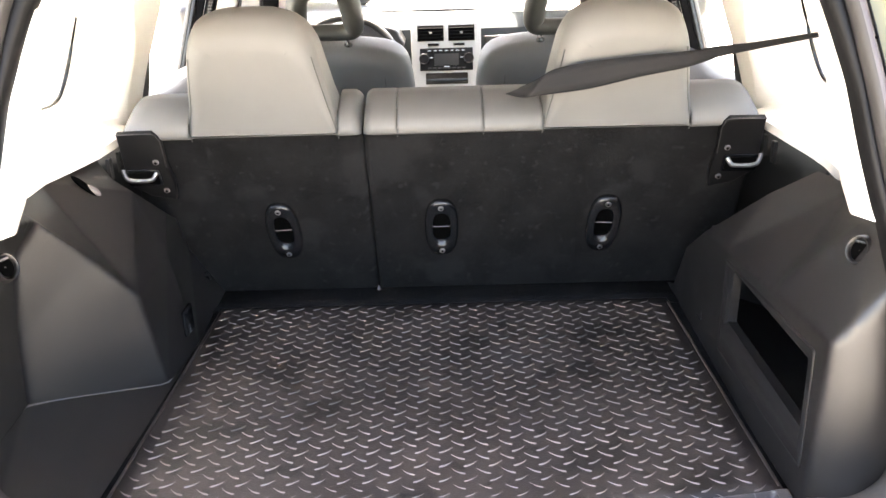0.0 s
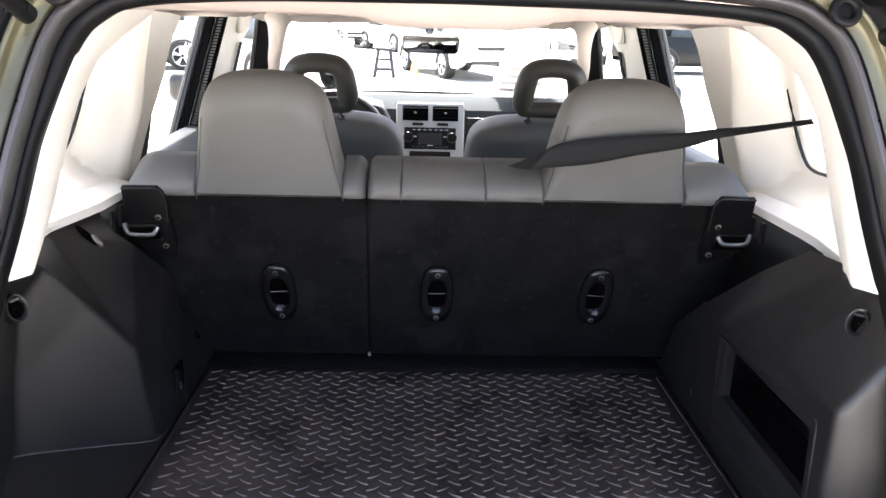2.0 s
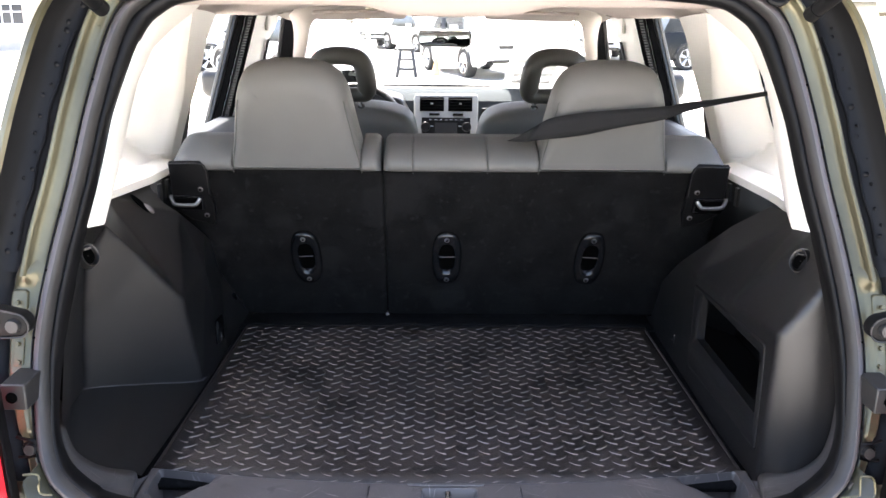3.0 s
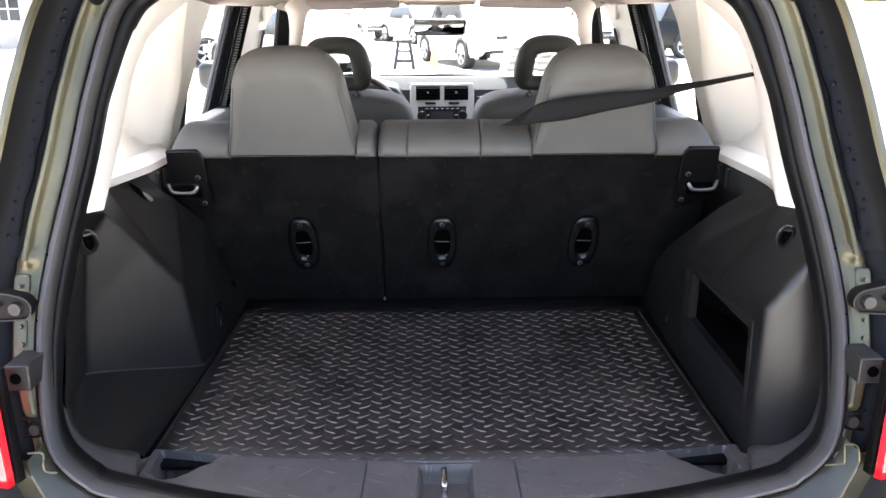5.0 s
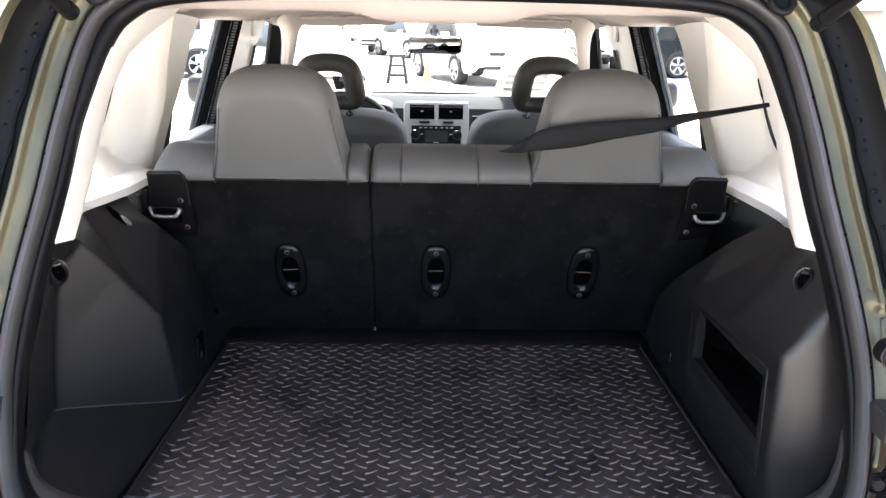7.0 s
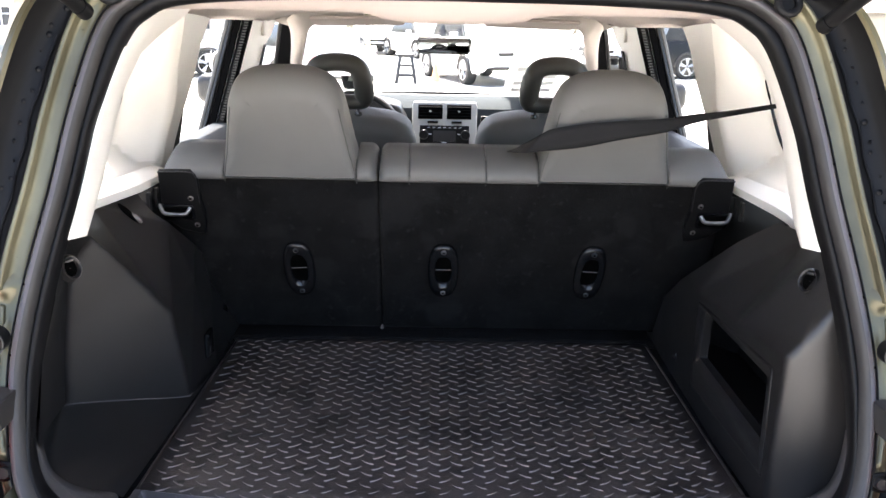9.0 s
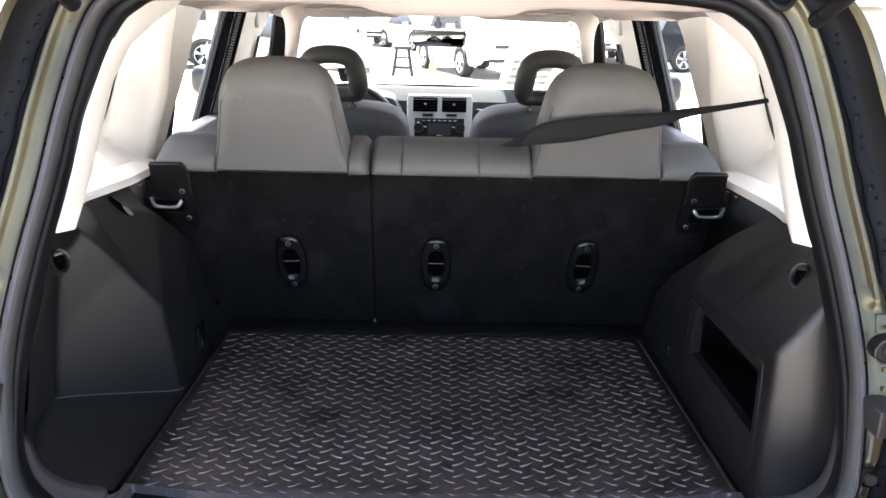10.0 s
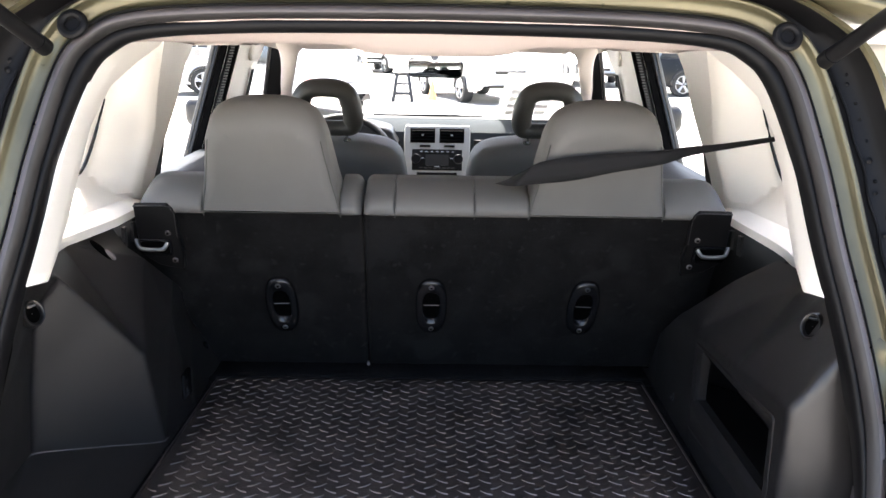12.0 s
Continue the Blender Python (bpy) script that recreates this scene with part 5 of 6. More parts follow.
part("cowl", loft([[(x, 2.36 - 0.08 * (x / 0.65) ** 2, 1.100), (x, 2.42 - 0.08 * (x / 0.65) ** 2, 1.120), (x, 2.52 - 0.08 * (x / 0.65) ** 2, 1.08)] for x in [-0.66 + 1.32 * i / 16 for i in range(17)]]), BLACKPAINT, wp, solid=0.004)
part("arm", tube(smooth_line([(-0.30, 2.43, 1.119), (-0.12, 2.42, 1.1215), (0.06, 2.42, 1.122), (0.24, 2.42, 1.119)], 6), 0.0065, 6), BLACKPAINT, wp)
hood = tagged(part("hood", loft([[(x, 2.5 + 0.9 * k / 8, 1.075 - 0.13 * (k / 8) ** 2 - 0.07 * (x / 0.75) ** 2) for x in [-0.75 + 1.5 * i / 10 for i in range(11)]] for k in range(9)]), GREEN, solid=0.006), "dark green metallic painted car bonnet", "bonnet", kind="structure")
for s in (-1, 1):
    vz = thing("sun_visor", "grey cloth sun visor folded against the roof", "sun visor", "sun visors")
    out = [(s * a, b) for a, b in round_box(0.14, 0.455, 1.12, 1.30, 0.03)]
    part("board", pillow(out, lambda u, v, d: Vector((u, v, 1.474 - 0.05 * max(0, (abs(u) - 0.3)) + d - 0.14 * max(0, v - 1.14))), 0.012, 0.005, 3), LINER, vz)
    part("label", pillow([(s * a, b) for a, b in ((0.2, 1.15), (0.34, 1.15), (0.34, 1.22), (0.2, 1.22))], lambda u, v, d: Vector((u, v, 1.4725 - 0.14 * max(0, v - 1.14) - 0.05 * max(0, (abs(u) - 0.3)) + d)), 0.002, 0.0005, 1), PAPER, vz, "white printed label")
oc = thing("overhead_console", "grey plastic overhead console with reading lamps", "overhead console")
part("case", pillow(round_box(-0.12, 0.12, 0.98, 1.26, 0.03), lambda u, v, d: Vector((u, v, 1.462 + d)), 0.04, 0.014, 4), LINER, oc)


# ---- open tailgate and its struts ----
lid = thing("tailgate", "dark green tailgate swung up open on gas struts", "tailgate")
def lid_point(x, u):
    """x from -1 to 1 across the lid, u from its hinge (0) to its free edge (1)."""
    return Vector((x * (0.68 + 0.03 * u), -0.55 - 0.82 * u, 1.635 + 0.60 * u - 0.05 * math.sin(math.pi * u) - 0.03 * abs(x) ** 3))


bm = bmesh.new()
grid = [[bm.verts.new(lid_point(i / 8 - 1, k / 16)) for i in range(17)] for k in range(17)]
for k in range(16):
    for i in range(16):
        if not (2 <= k < 9 and 2 <= i < 14):
            bm.faces.new((grid[k][i], grid[k][i + 1], grid[k + 1][i + 1], grid[k + 1][i]))
part("panel", bm, PLASTIC, lid, solid=0.05)
part("rear_window", loft([[lid_point(x / 8 - 1, k / 16) + Vector((0, 0.012, 0.020)) for x in range(2, 15)] for k in range(2, 10)]), PRIVACY, lid, "dark tinted tailgate window")
part("outer_skin", loft([[lid_point(x / 8 - 1, k / 16) + Vector((0, 0.03, 0.058)) for x in range(17)] for k in range(9, 17)]), GREEN, lid, "dark green painted outer skin", solid=0.004)
part("handle", tube(smooth_line([lid_point(-0.12, 0.94) + Vector((0, 0, -0.005)), lid_point(-0.10, 0.94) + Vector((0, -0.01, -0.03)), lid_point(0.10, 0.94) + Vector((0, -0.01, -0.03)), lid_point(0.12, 0.94) + Vector((0, 0, -0.005))], 4), 0.008, 8), PLASTIC, lid, "pull handle")
for s in (-1, 1):
    st = thing("gas_strut", "black gas strut from the roof corner to the raised tailgate", "gas strut", "gas struts")
    a, b = Vector((s * 0.487, -0.615, 1.48)), Vector((s * 0.60, -1.25, 1.80))
    part("rod", tube([a, a.lerp(b, 0.4)], 0.005, 8), DULLSTEEL, st)
    part("cylinder", tube([a.lerp(b, 0.012), a.lerp(b, 0.3), b], 0.0100, 12), BLACKPAINT, st)
    part("socket", disc(a, (b - a), 0.0112, 0.018, 12), BLACKPAINT, st)

# plugs, bump stops, brackets and bolts on the frame
for s in (-1, 1):
    gc, ga = Vector((s * 0.456 - 0.007, gate_y(1.509) - 0.034, 1.509)), Vector((0, -1, 0.4)).normalized()
    gu = ga.orthogonal().normalized()
    g = part("grommet", tube([gc + (gu * math.cos(a) + ga.cross(gu) * math.sin(a)) * 0.0142 for a in [2 * math.pi * k / 24 for k in range(24)]], 0.0055, 10, True, up=(0, 1, -0.4)), BLACKPAINT, frame_, "black rubber grommet ring")
    part("grommet_hole", disc(gc - ga * 0.004, ga, 0.0125, 0.002, 16), BLACKPAINT, g)
    bs = thing("bump_stop", "grey rubber bump stop in a rounded frame bracket", "bump stop", "bump stops")
    shape = [(0.546 + 0.016 - 0.016 * math.sin(a), 1.086 + 0.0165 * math.cos(a)) for a in [math.pi * k / 12 for k in range(13)]] + [(0.592, 1.066), (0.592, 1.107)]
    put = lambda out: (lambda u, v, d: Vector((u - 0.007, -0.790 - out + d - 0.12 * (abs(u) - 0.55), v + 0.12 * (abs(u) - 0.55))))
    part("plate", pillow([(s * a, b) for a, b in shape], put(0.006), 0.022, 0.003, 3), BLACKPAINT, bs, "dark moulded bracket")
    rim = [put(0.0075)(s * a, b, 0) for a, b in [shape[14]] + shape[:13] + [shape[13]]]
    part("rim", tube(rim, 0.0013, 8), SOCKETGREY, bs, "raised grey rim")
    part("button", disc((s * 0.564 - 0.007, -0.798, 1.087), (0, -1, 0.05), 0.0095, 0.007, 20, r2=0.0082), SOCKETGREY, bs, "round rubber button")
    part("wire_clip", tube(smooth_line([(s * 0.583 - 0.007, -0.803, 1.094), (s * 0.597 - 0.007, -0.806, 1.090), (s * 0.603 - 0.007, -0.800, 1.080)], 4), 0.004, 8), BLACKPAINT, bs)
    br = thing("bracket", "grey plastic box bracket with a round hole", "bracket", "frame brackets")
    part("block", block((s * 0.552 - 0.005, -0.820, 0.978), (s * 0.584 - 0.005, -0.765, 1.014)), SOCKETGREY, br, bevel=0.002)
    part("hole", disc((s * 0.570 - 0.005, -0.8206, 0.996), (0, -1, 0), 0.0075, 0.0014, 16), HOLLOWSHADE, br)
    plugs = ((0.560, 0.915), (0.537, 0.874)) if s > 0 else ((0.560, 0.915),)
    for x, z in plugs:
        p0 = Vector((s * x - 0.006, gate_y(z) - 0.018, z))
        pg = part("plug", disc(p0, (0, -1, 0.2), 0.0085, 0.006, 18, r2=0.0072), SOCKETGREY, frame_, "grey plastic plug in the frame")
        part("collar", tube([p0 + Vector((0.0105 * math.cos(a), 0.002, 0.0105 * math.sin(a))) for a in [2 * math.pi * k / 20 for k in range(20)]], 0.0018, 6, True), BLACKPAINT, pg)
    for dz, sw in ((0.013, 0.002), (-0.012, -0.003)):
        part("strap", tube(smooth_line([(s * 0.551 - 0.006, gate_y(0.915) - 0.014, 0.915 + dz * 0.8), (s * 0.563 - 0.006, gate_y(0.915) - 0.016, 0.915 + dz), (s * 0.580 - 0.006, gate_y(0.915) - 0.012, 0.915 + dz + sw)], 4), 0.0022, 6), BLACKPAINT, frame_, "black sealed seam")
    for x, z, o in ((0.588, 1.097, 0.020), (0.586, 1.044, 0.016), (0.583, 1.021, 0.016)):
        part("bolt", disc((s * x - 0.006, gate_y(z) - o, z), (0, -1, 0.3), 0.0036, 0.004, 6, r2=0.003), GREEN, frame_, "small painted bolt")
    part("pressing", pillow([(s * a, b) for a, b in round_box(0.577, 0.599, 1.084, 1.111, 0.005)], lambda u, v, d: Vector((u - 0.006, gate_y(v) - 0.016 + d, v)), 0.010, 0.0025, 3), GREEN, frame_, "painted plate")
    part("pressing", pillow([(s * a, b) for a, b in round_box(0.579, 0.594, 1.013, 1.052, 0.005)], lambda u, v, d: Vector((u - 0.006, gate_y(v) - 0.0135 + d, v)), 0.010, 0.002, 3), GREEN, frame_, "painted plate")

# load-space fittings: tie-down hooks, holes and clips
for s in (-1, 1):
    hk = thing("tie_down", "small steel tie-down hook in a black recess", "tie-down hook", "tie-down hooks")
    part("recess", pillow([(-0.162, 0.80), (-0.118, 0.80), (-0.118, 0.85), (-0.162, 0.85)], lambda u, v, d: Vector((s * (0.4835 + d), u, v)), 0.008, 0.003, 2), BLACK, hk)
    part("hook", tube([(s * 0.4815, -0.152, 0.822), (s * 0.4815, -0.152, 0.805), (s * 0.4815, -0.128, 0.803)], 0.0016, 6), CHROME, hk, "bright steel wire")
    ho = thing("cover_socket", "round black socket for a load cover", "socket", "cover sockets")
    p0 = Vector((-0.572, -0.548, 1.108)) if s < 0 else Vector((0.5325, -0.580, 1.1155))
    ax = Vector((-s * 0.75, -0.55, 0.35)).normalized()
    side_, up_ = ax.cross(Vector((0, 0, 1))).normalized(), ax.cross(ax.cross(Vector((0, 0, 1)))).normalized() * -1
    oval = lambda w, h, d: [p0 + ax * d + side_ * (w * math.cos(a)) + up_ * (h * math.sin(a)) for a in [2 * math.pi * k / 24 for k in range(24)]]
    part("ring", loft([oval(0.0175, 0.021, -0.010), oval(0.0160, 0.0195, 0.002), oval(0.0140, 0.0175, 0.0045), oval(0.0118, 0.0150, 0.0035), oval(0.0105, 0.0135, -0.004)], True), PLASTIC, ho, angle=70)
    # black floor paints the depth of the socket
    part("hollow", loft([oval(0.0106, 0.0136, -0.003), oval(0.001, 0.001, -0.003)], True), HOLLOWSHADE, ho)
    # left lug takes a paler plastic to carry its highlight
    part("lug", tube([p0 + ax * 0.001 + up_ * 0.0115 - side_ * 0.006, p0 + ax * 0.001 + up_ * 0.0105 + side_ * 0.006], 0.0022, 8), SILL if s < 0 else PLASTIC, ho, "plastic lug, its highlight coloured in on the left")
    cl = thing("trim_clip", "grey moulded bag hook under the window ledge" if s < 0 else "black moulded bag hook under the window ledge", "bag hook", "bag hooks")
    if s < 0:
        # long black ellipsoid for the hollow's shade, with the hook's lip at its lower end, lying on the panel
        out_n, along = Vector((0.785, -0.098, 0.61)), Vector((0.030, 0.013, -0.037)).normalized()
        turn = Matrix((along, out_n.cross(along), out_n)).transposed().to_4x4()
        for nm, c, size, mt, lb in (("hollow", (-0.6135, -0.188, 1.1085), (0.027, 0.0085, 0.0045), HOLLOWSHADE, "black put in for shade in the hollow"), ("hook", (-0.6005, -0.1815, 1.098), (0.014, 0.0062, 0.0055), SILL, "")):
            bm = bmesh.new()
            bmesh.ops.create_uvsphere(bm, u_segments=20, v_segments=10, radius=1.0, matrix=Matrix.Translation(Vector(c)) @ turn @ Matrix.Diagonal((*size, 1)))
            part(nm, bm, mt, cl, lb)
    else:
        part("hook", tube(smooth_line([(0.612, -0.335, 1.132), (0.597, -0.338, 1.118), (0.588, -0.336, 1.128), (0.596, -0.332, 1.142)], 4), 0.004, 8), BLACKPAINT, cl)
    for k in range(3):
        part("rib", block((s * 0.612 - 0.003, 0.02 - 0.05 * k, 1.085), (s * 0.612 + 0.003, 0.035 - 0.05 * k, 1.125)), PLASTIC, cl)

# bumper shoulders below the opening
bp = thing("rear_bumper", "dark green painted rear bumper with a black step", "bumper")
rows = []
for i in range(25):
    x = -0.80 + 1.6 * i / 24
    dy = -0.06 * (1 - (x / 0.8) ** 2)
    rows.append([(x, -0.80, 0.66), (x, -0.84, 0.70), (x, -0.88 + dy, 0.735), (x, -0.93 + dy, 0.725), (x, -0.96 + dy, 0.68), (x, -0.95 + dy, 0.40)])
part("cover", loft(rows), SHADEDGREEN, bp, solid=0.006)

# ---- outside of the car ----
def wheel_at(s, y):
    w = thing("road_wheel", "black tyre on a silver alloy rim under the car", "wheel", "road wheels")
    c = Vector((s * 0.735, y, 0.335))
    ring = lambda r, d: [c + Vector((s * d, r * math.cos(a), r * math.sin(a))) for a in [2 * math.pi * k / 32 for k in range(32)]]
    part("tyre", loft([ring(0.22, -0.10), ring(0.31, -0.105), ring(0.335, -0.07), ring(0.335, 0.07), ring(0.315, 0.098), ring(0.235, 0.10), ring(0.225, 0.08)], True), SEAL, w)
    part("rim", disc(c + Vector((s * 0.04, 0, 0)), (s, 0, 0), 0.226, 0.02, 32), BLACK, w)
    for k in range(5):
        a = 2 * math.pi * k / 5
        d = Vector((0, math.cos(a), math.sin(a)))
        part("spoke", tube([c + Vector((s * 0.085, 0, 0)) + d * 0.03, c + Vector((s * 0.085, 0, 0)) + d * 0.22], 0.026, 8, flat=0.5), SILVER, w)
    part("hub", disc(c + Vector((s * 0.07, 0, 0)), (s, 0, 0), 0.05, 0.03, 20, r2=0.04), SILVER, w)


def arch_panel(s, y0, y1, yc, ztop):
    """A body side panel with a round wheel opening of radius 0.39 at yc."""
    n = 28
    rows = []
    for k in range(n + 1):
        y = y0 + (y1 - y0) * k / n
        d = abs(y - yc)
        lo = 0.335 + math.sqrt(max(0.0, 0.39 ** 2 - d * d)) if d < 0.39 else 0.335
        top = ztop(y)
        rows.append([(s * skin_x(lo + (top - lo) * j / 8), y, lo + (top - lo) * j / 8) for j in range(9)])
    return loft(rows)


for s in (-1, 1):
    q = thing("quarter_panel", "dark green metallic painted rear quarter panel", "body panel", "quarter panels", "structure")
    part("skin", arch_panel(s, -0.78, 0.355, -0.10, lambda y: 1.15), GREEN, q, solid=0.005)
    part("shoulder", loft([[(s * 0.765, y, 1.15), (s * 0.757, y, 1.185), (s * 0.75, y, 1.20)] for y in (-0.62, -0.3, 0.1, 0.36)]), GREEN, q, solid=0.004)
    part("corner", loft([[(s * skin_x(z), -0.78, z), (s * (skin_x(z) - 0.02), -0.83, z), (s * (skin_x(z) - 0.09), -0.845, z)] for z in (0.5, 0.7, 0.80)]), GREEN, q, solid=0.004)
    f = thing("front_wing", "dark green metallic painted front wing", "body panel", "front wings", "structure")
    part("skin", arch_panel(s, 2.105, 3.25, 2.62, lambda y: 1.10 - 0.12 * max(0.0, (y - 2.4) / 0.9) ** 2), GREEN, f, solid=0.005)
    part("sill", loft([[(s * 0.79, y, 0.33), (s * 0.80, y, 0.28), (s * 0.70, y, 0.26)] for y in (0.3, 1.2, 2.2)]), PLASTIC, f, "black plastic sill", solid=0.004)
    for y in (-0.10, 2.62):
        wheel_at(s, y)
nose = thing("front_bumper", "dark green front bumper with a slotted grille", "bumper")
part("cover", loft([[(x, 3.42 - 0.14 * (x / 0.8) ** 4, z) for x in [-0.80 + 1.6 * i / 16 for i in range(17)]] for z in (0.28, 0.45, 0.62, 0.80, 0.95)]), GREEN, nose, solid=0.006)
for k in range(7):
    part("slot", block((-0.33 + 0.10 * k - 0.03, 3.41, 0.72), (-0.33 + 0.10 * k + 0.03, 3.432, 0.90)), BLACK, nose, bevel=0.01)
for s in (-1, 1):
    part("head_lamp", disc((s * 0.55, 3.37, 0.82), (0, 1, 0), 0.085, 0.04, 24), CHROME, nose, "round headlamp")
under = tagged(part("underbody", block((-0.62, -0.80, 0.30), (0.62, 3.30, 0.345)), PLASTIC), "black painted underside of the car", "underbody", kind="structure")
tagged(part("bulkhead", block((-0.74, 2.30, 0.35), (0.74, 2.36, 1.09)), BLACKPAINT), "black steel bulkhead behind the engine", "bulkhead", kind="structure")


# ---- the car lot outside ----
WHITECAR = material("white_car_paint", (0.78, 0.78, 0.76), 0.25, scale=3, dark=0.96, light=1.02, bump=0.02, coat=0.5)
SILVERCAR = material("silver_car_paint", (0.50, 0.51, 0.52), 0.28, metal=0.4, scale=3, dark=0.95, light=1.05, bump=0.02, coat=0.5)
BLACKCAR = material("black_car_paint", (0.010, 0.0105, 0.011), 0.35, scale=3, bump=0.02, spec=0.25)
GLASSDARK = material("dark_car_glass", (0.03, 0.035, 0.04), 0.08, scale=3, bump=0.01)
TYRE = material("tyre_rubber", (0.02, 0.02, 0.02), 0.8, scale=12, grain=200, bump=0.3)
# lens red is paled to put the outdoor glare into its colour
REDFAR = material("glare_paled_red_lens", (0.75, 0.32, 0.30), 0.3, scale=20, bump=0.02)
ALLOY = material("alloy_rim", (0.55, 0.55, 0.56), 0.3, metal=0.8, scale=8, bump=0.03)


def parked_car(label, paint, at, heading, tall=0.0, length=4.3):
    """A parked car at a place; its nose points along heading. Local x is forward."""
    ang = math.atan2(heading[1], heading[0])
    root = thing("parked_car", label, "car", "parked cars", at=(at[0], at[1], 0))
    root.rotation_euler = (0, 0, ang)
    h, hw, L = 1.42 + tall, 0.87, length / 2
    belt_z = 0.88 + tall * 0.6

    def section(x, zb, zt, w, top):
        return [(x, -w * 0.92, zb), (x, -w, zb + 0.12), (x, -w, zb + 0.3), (x, -w * 0.985, zt - 0.10), (x, -w * top, zt), (x, 0, zt + 0.02), (x, w * top, zt), (x, w * 0.985, zt - 0.10), (x, w, zb + 0.3), (x, w, zb + 0.12), (x, w * 0.92, zb)]
    st = [(-L, 0.42, belt_z - 0.10, hw * 0.84, 0.9), (-L + 0.06, 0.30, belt_z, hw * 0.93, 0.9), (-L + 0.5, 0.24, belt_z + 0.02, hw, 0.92), (-0.3, 0.22, belt_z, hw, 0.93),
          (0.7, 0.22, belt_z - 0.01, hw, 0.92), (L - 0.9, 0.24, belt_z - 0.06, hw, 0.88), (L - 0.2, 0.28, belt_z - 0.20, hw * 0.95, 0.85), (L - 0.03, 0.34, belt_z - 0.32, hw * 0.86, 0.85), (L, 0.42, belt_z - 0.38, hw * 0.8, 0.85)]
    part("body", loft([section(*q) for q in st], False, caps=True), paint, root, angle=50)
    cab = [(-L + 0.12 + 0.5 * (tall == 0), belt_z, hw * 0.86), (-L + 0.45 + 0.55 * (tall == 0), h - 0.06, hw * 0.70), (-0.2, h, hw * 0.72), (0.45, h - 0.05, hw * 0.70), (1.15, belt_z - 0.03, hw * 0.84)]
    part("glasshouse", loft([[(x, -w - 0.02 * (z < 1), min(belt_z, z) - 0.02), (x, -w, z), (x, 0, z + 0.03), (x, w, z), (x, w + 0.02 * (z < 1), min(belt_z, z) - 0.02)] for x, z, w in cab], False, caps=True), GLASSDARK if paint is BLACKCAR else paint, root, angle=40)
    for s in (-1, 1):
        win = [(-L + 0.95, belt_z + 0.02), (-L + 1.12, h - 0.12), (0.42, h - 0.12), (0.95, belt_z + 0.02)]
        part("side_window", pillow(win, lambda u, v, d: Vector((u, s * (hw * 0.865 - 0.30 * (v - belt_z) - 0.0 + 0.02 - d), v)), 0.03, 0.01, 2), GLASSDARK, root, "dark side glass")
        part("mirror", pillow(round_box(0.72, 0.86, belt_z, belt_z + 0.13, 0.04), lambda u, v, d: Vector((u, s * (hw + 0.16 - d), v)), 0.18, 0.03, 3), paint, root)
        part("head_lamp", block((L - 0.35, s * hw * 0.62 - 0.16, belt_z - 0.33), (L - 0.01, s * hw * 0.62 + 0.14, belt_z - 0.22)), ALLOY, root, "clear headlamp", bevel=0.03)
        part("tail_lamp", block((-L - 0.005, s * hw * 0.72 - 0.11, belt_z - 0.22), (-L + 0.3, s * hw * 0.72 + 0.11, belt_z - 0.04)), REDFAR, root, "red tail lamp with glare paled into its colour", bevel=0.03)
        for wx in (-L + 0.82, L - 0.86):
            c = Vector((wx, s * (hw - 0.10), 0.325))
            ring = lambda r, y: [c + Vector((r * math.cos(a), y, r * math.sin(a))) for a in [2 * math.pi * k / 28 for k in range(28)]]
            o = s * 0.115
            wh = part("wheel", loft([ring(0.25, -o), ring(0.315, -o), ring(0.328, -o * 0.6), ring(0.328, o * 0.6), ring(0.315, o), ring(0.235, o * 1.02), ring(0.225, o * 0.8)], True), TYRE, root, "black rubber tyre")
            part("rim", disc(c + Vector((0, o * 0.55, 0)), (0, s, 0), 0.228, 0.03, 28), BLACK, wh)
            for k in range(5):
                for e in (-0.13, 0.13):
                    a = 2 * math.pi * k / 5 + 0.3
                    part("spoke", tube([c + Vector((0.03 * math.cos(a), o * 0.98, 0.03 * math.sin(a))), c + Vector((0.222 * math.cos(a + e), o * 0.9, 0.222 * math.sin(a + e)))], 0.02, 6), ALLOY, wh)
            part("rim_lip", tube(ring(0.228, o * 0.95), 0.012, 6, True, up=(0, 1, 0)), ALLOY, wh)
            part("arch", tube([c + Vector((0.36 * math.cos(a), s * 0.105, 0.36 * math.sin(a))) for a in [math.pi * k / 14 for k in range(15)]], 0.03, 8), PLASTIC, root, "dark wheel-arch lip")
    part("lower_grille", block((L - 0.10, -hw * 0.6, 0.36), (L + 0.012, hw * 0.6, 0.44)), BLACK, root, bevel=0.01)
    part("grille", block((L - 0.12, -hw * 0.42, belt_z - 0.36), (L + 0.008, hw * 0.42, belt_z - 0.28)), BLACK, root, bevel=0.01)
    part("trunk_line", block((-L - 0.006, -hw * 0.5, belt_z - 0.26), (-L + 0.05, hw * 0.5, belt_z - 0.245)), BLACK, root)
    return root


parked_car("white parked sport utility car with alloy wheels", WHITECAR, (0.98, 19.35), (0.33, -0.94), 0.25)
parked_car("white parked saloon car with red tail lamps", WHITECAR, (-3.04, 15.5), (-0.60, 0.80))
parked_car("silver parked saloon car beside a brick planter", SILVERCAR, (-4.53, 19.75), (-0.93, -0.36))
parked_car("white parked car at the back of the lot", WHITECAR, (-2.9, 34.0), (0.25, -0.97))
parked_car("white parked car far back in the lot", WHITECAR, (-0.6, 31.0), (0.45, -0.89))
parked_car("black parked hatchback with red tail lamps", BLACKCAR, (7.72, 22.04), (0.97, 0.22), 0.15)
parked_car("silver parked car facing the lane", SILVERCAR, (5.2, 26.5), (-0.1, -0.99))

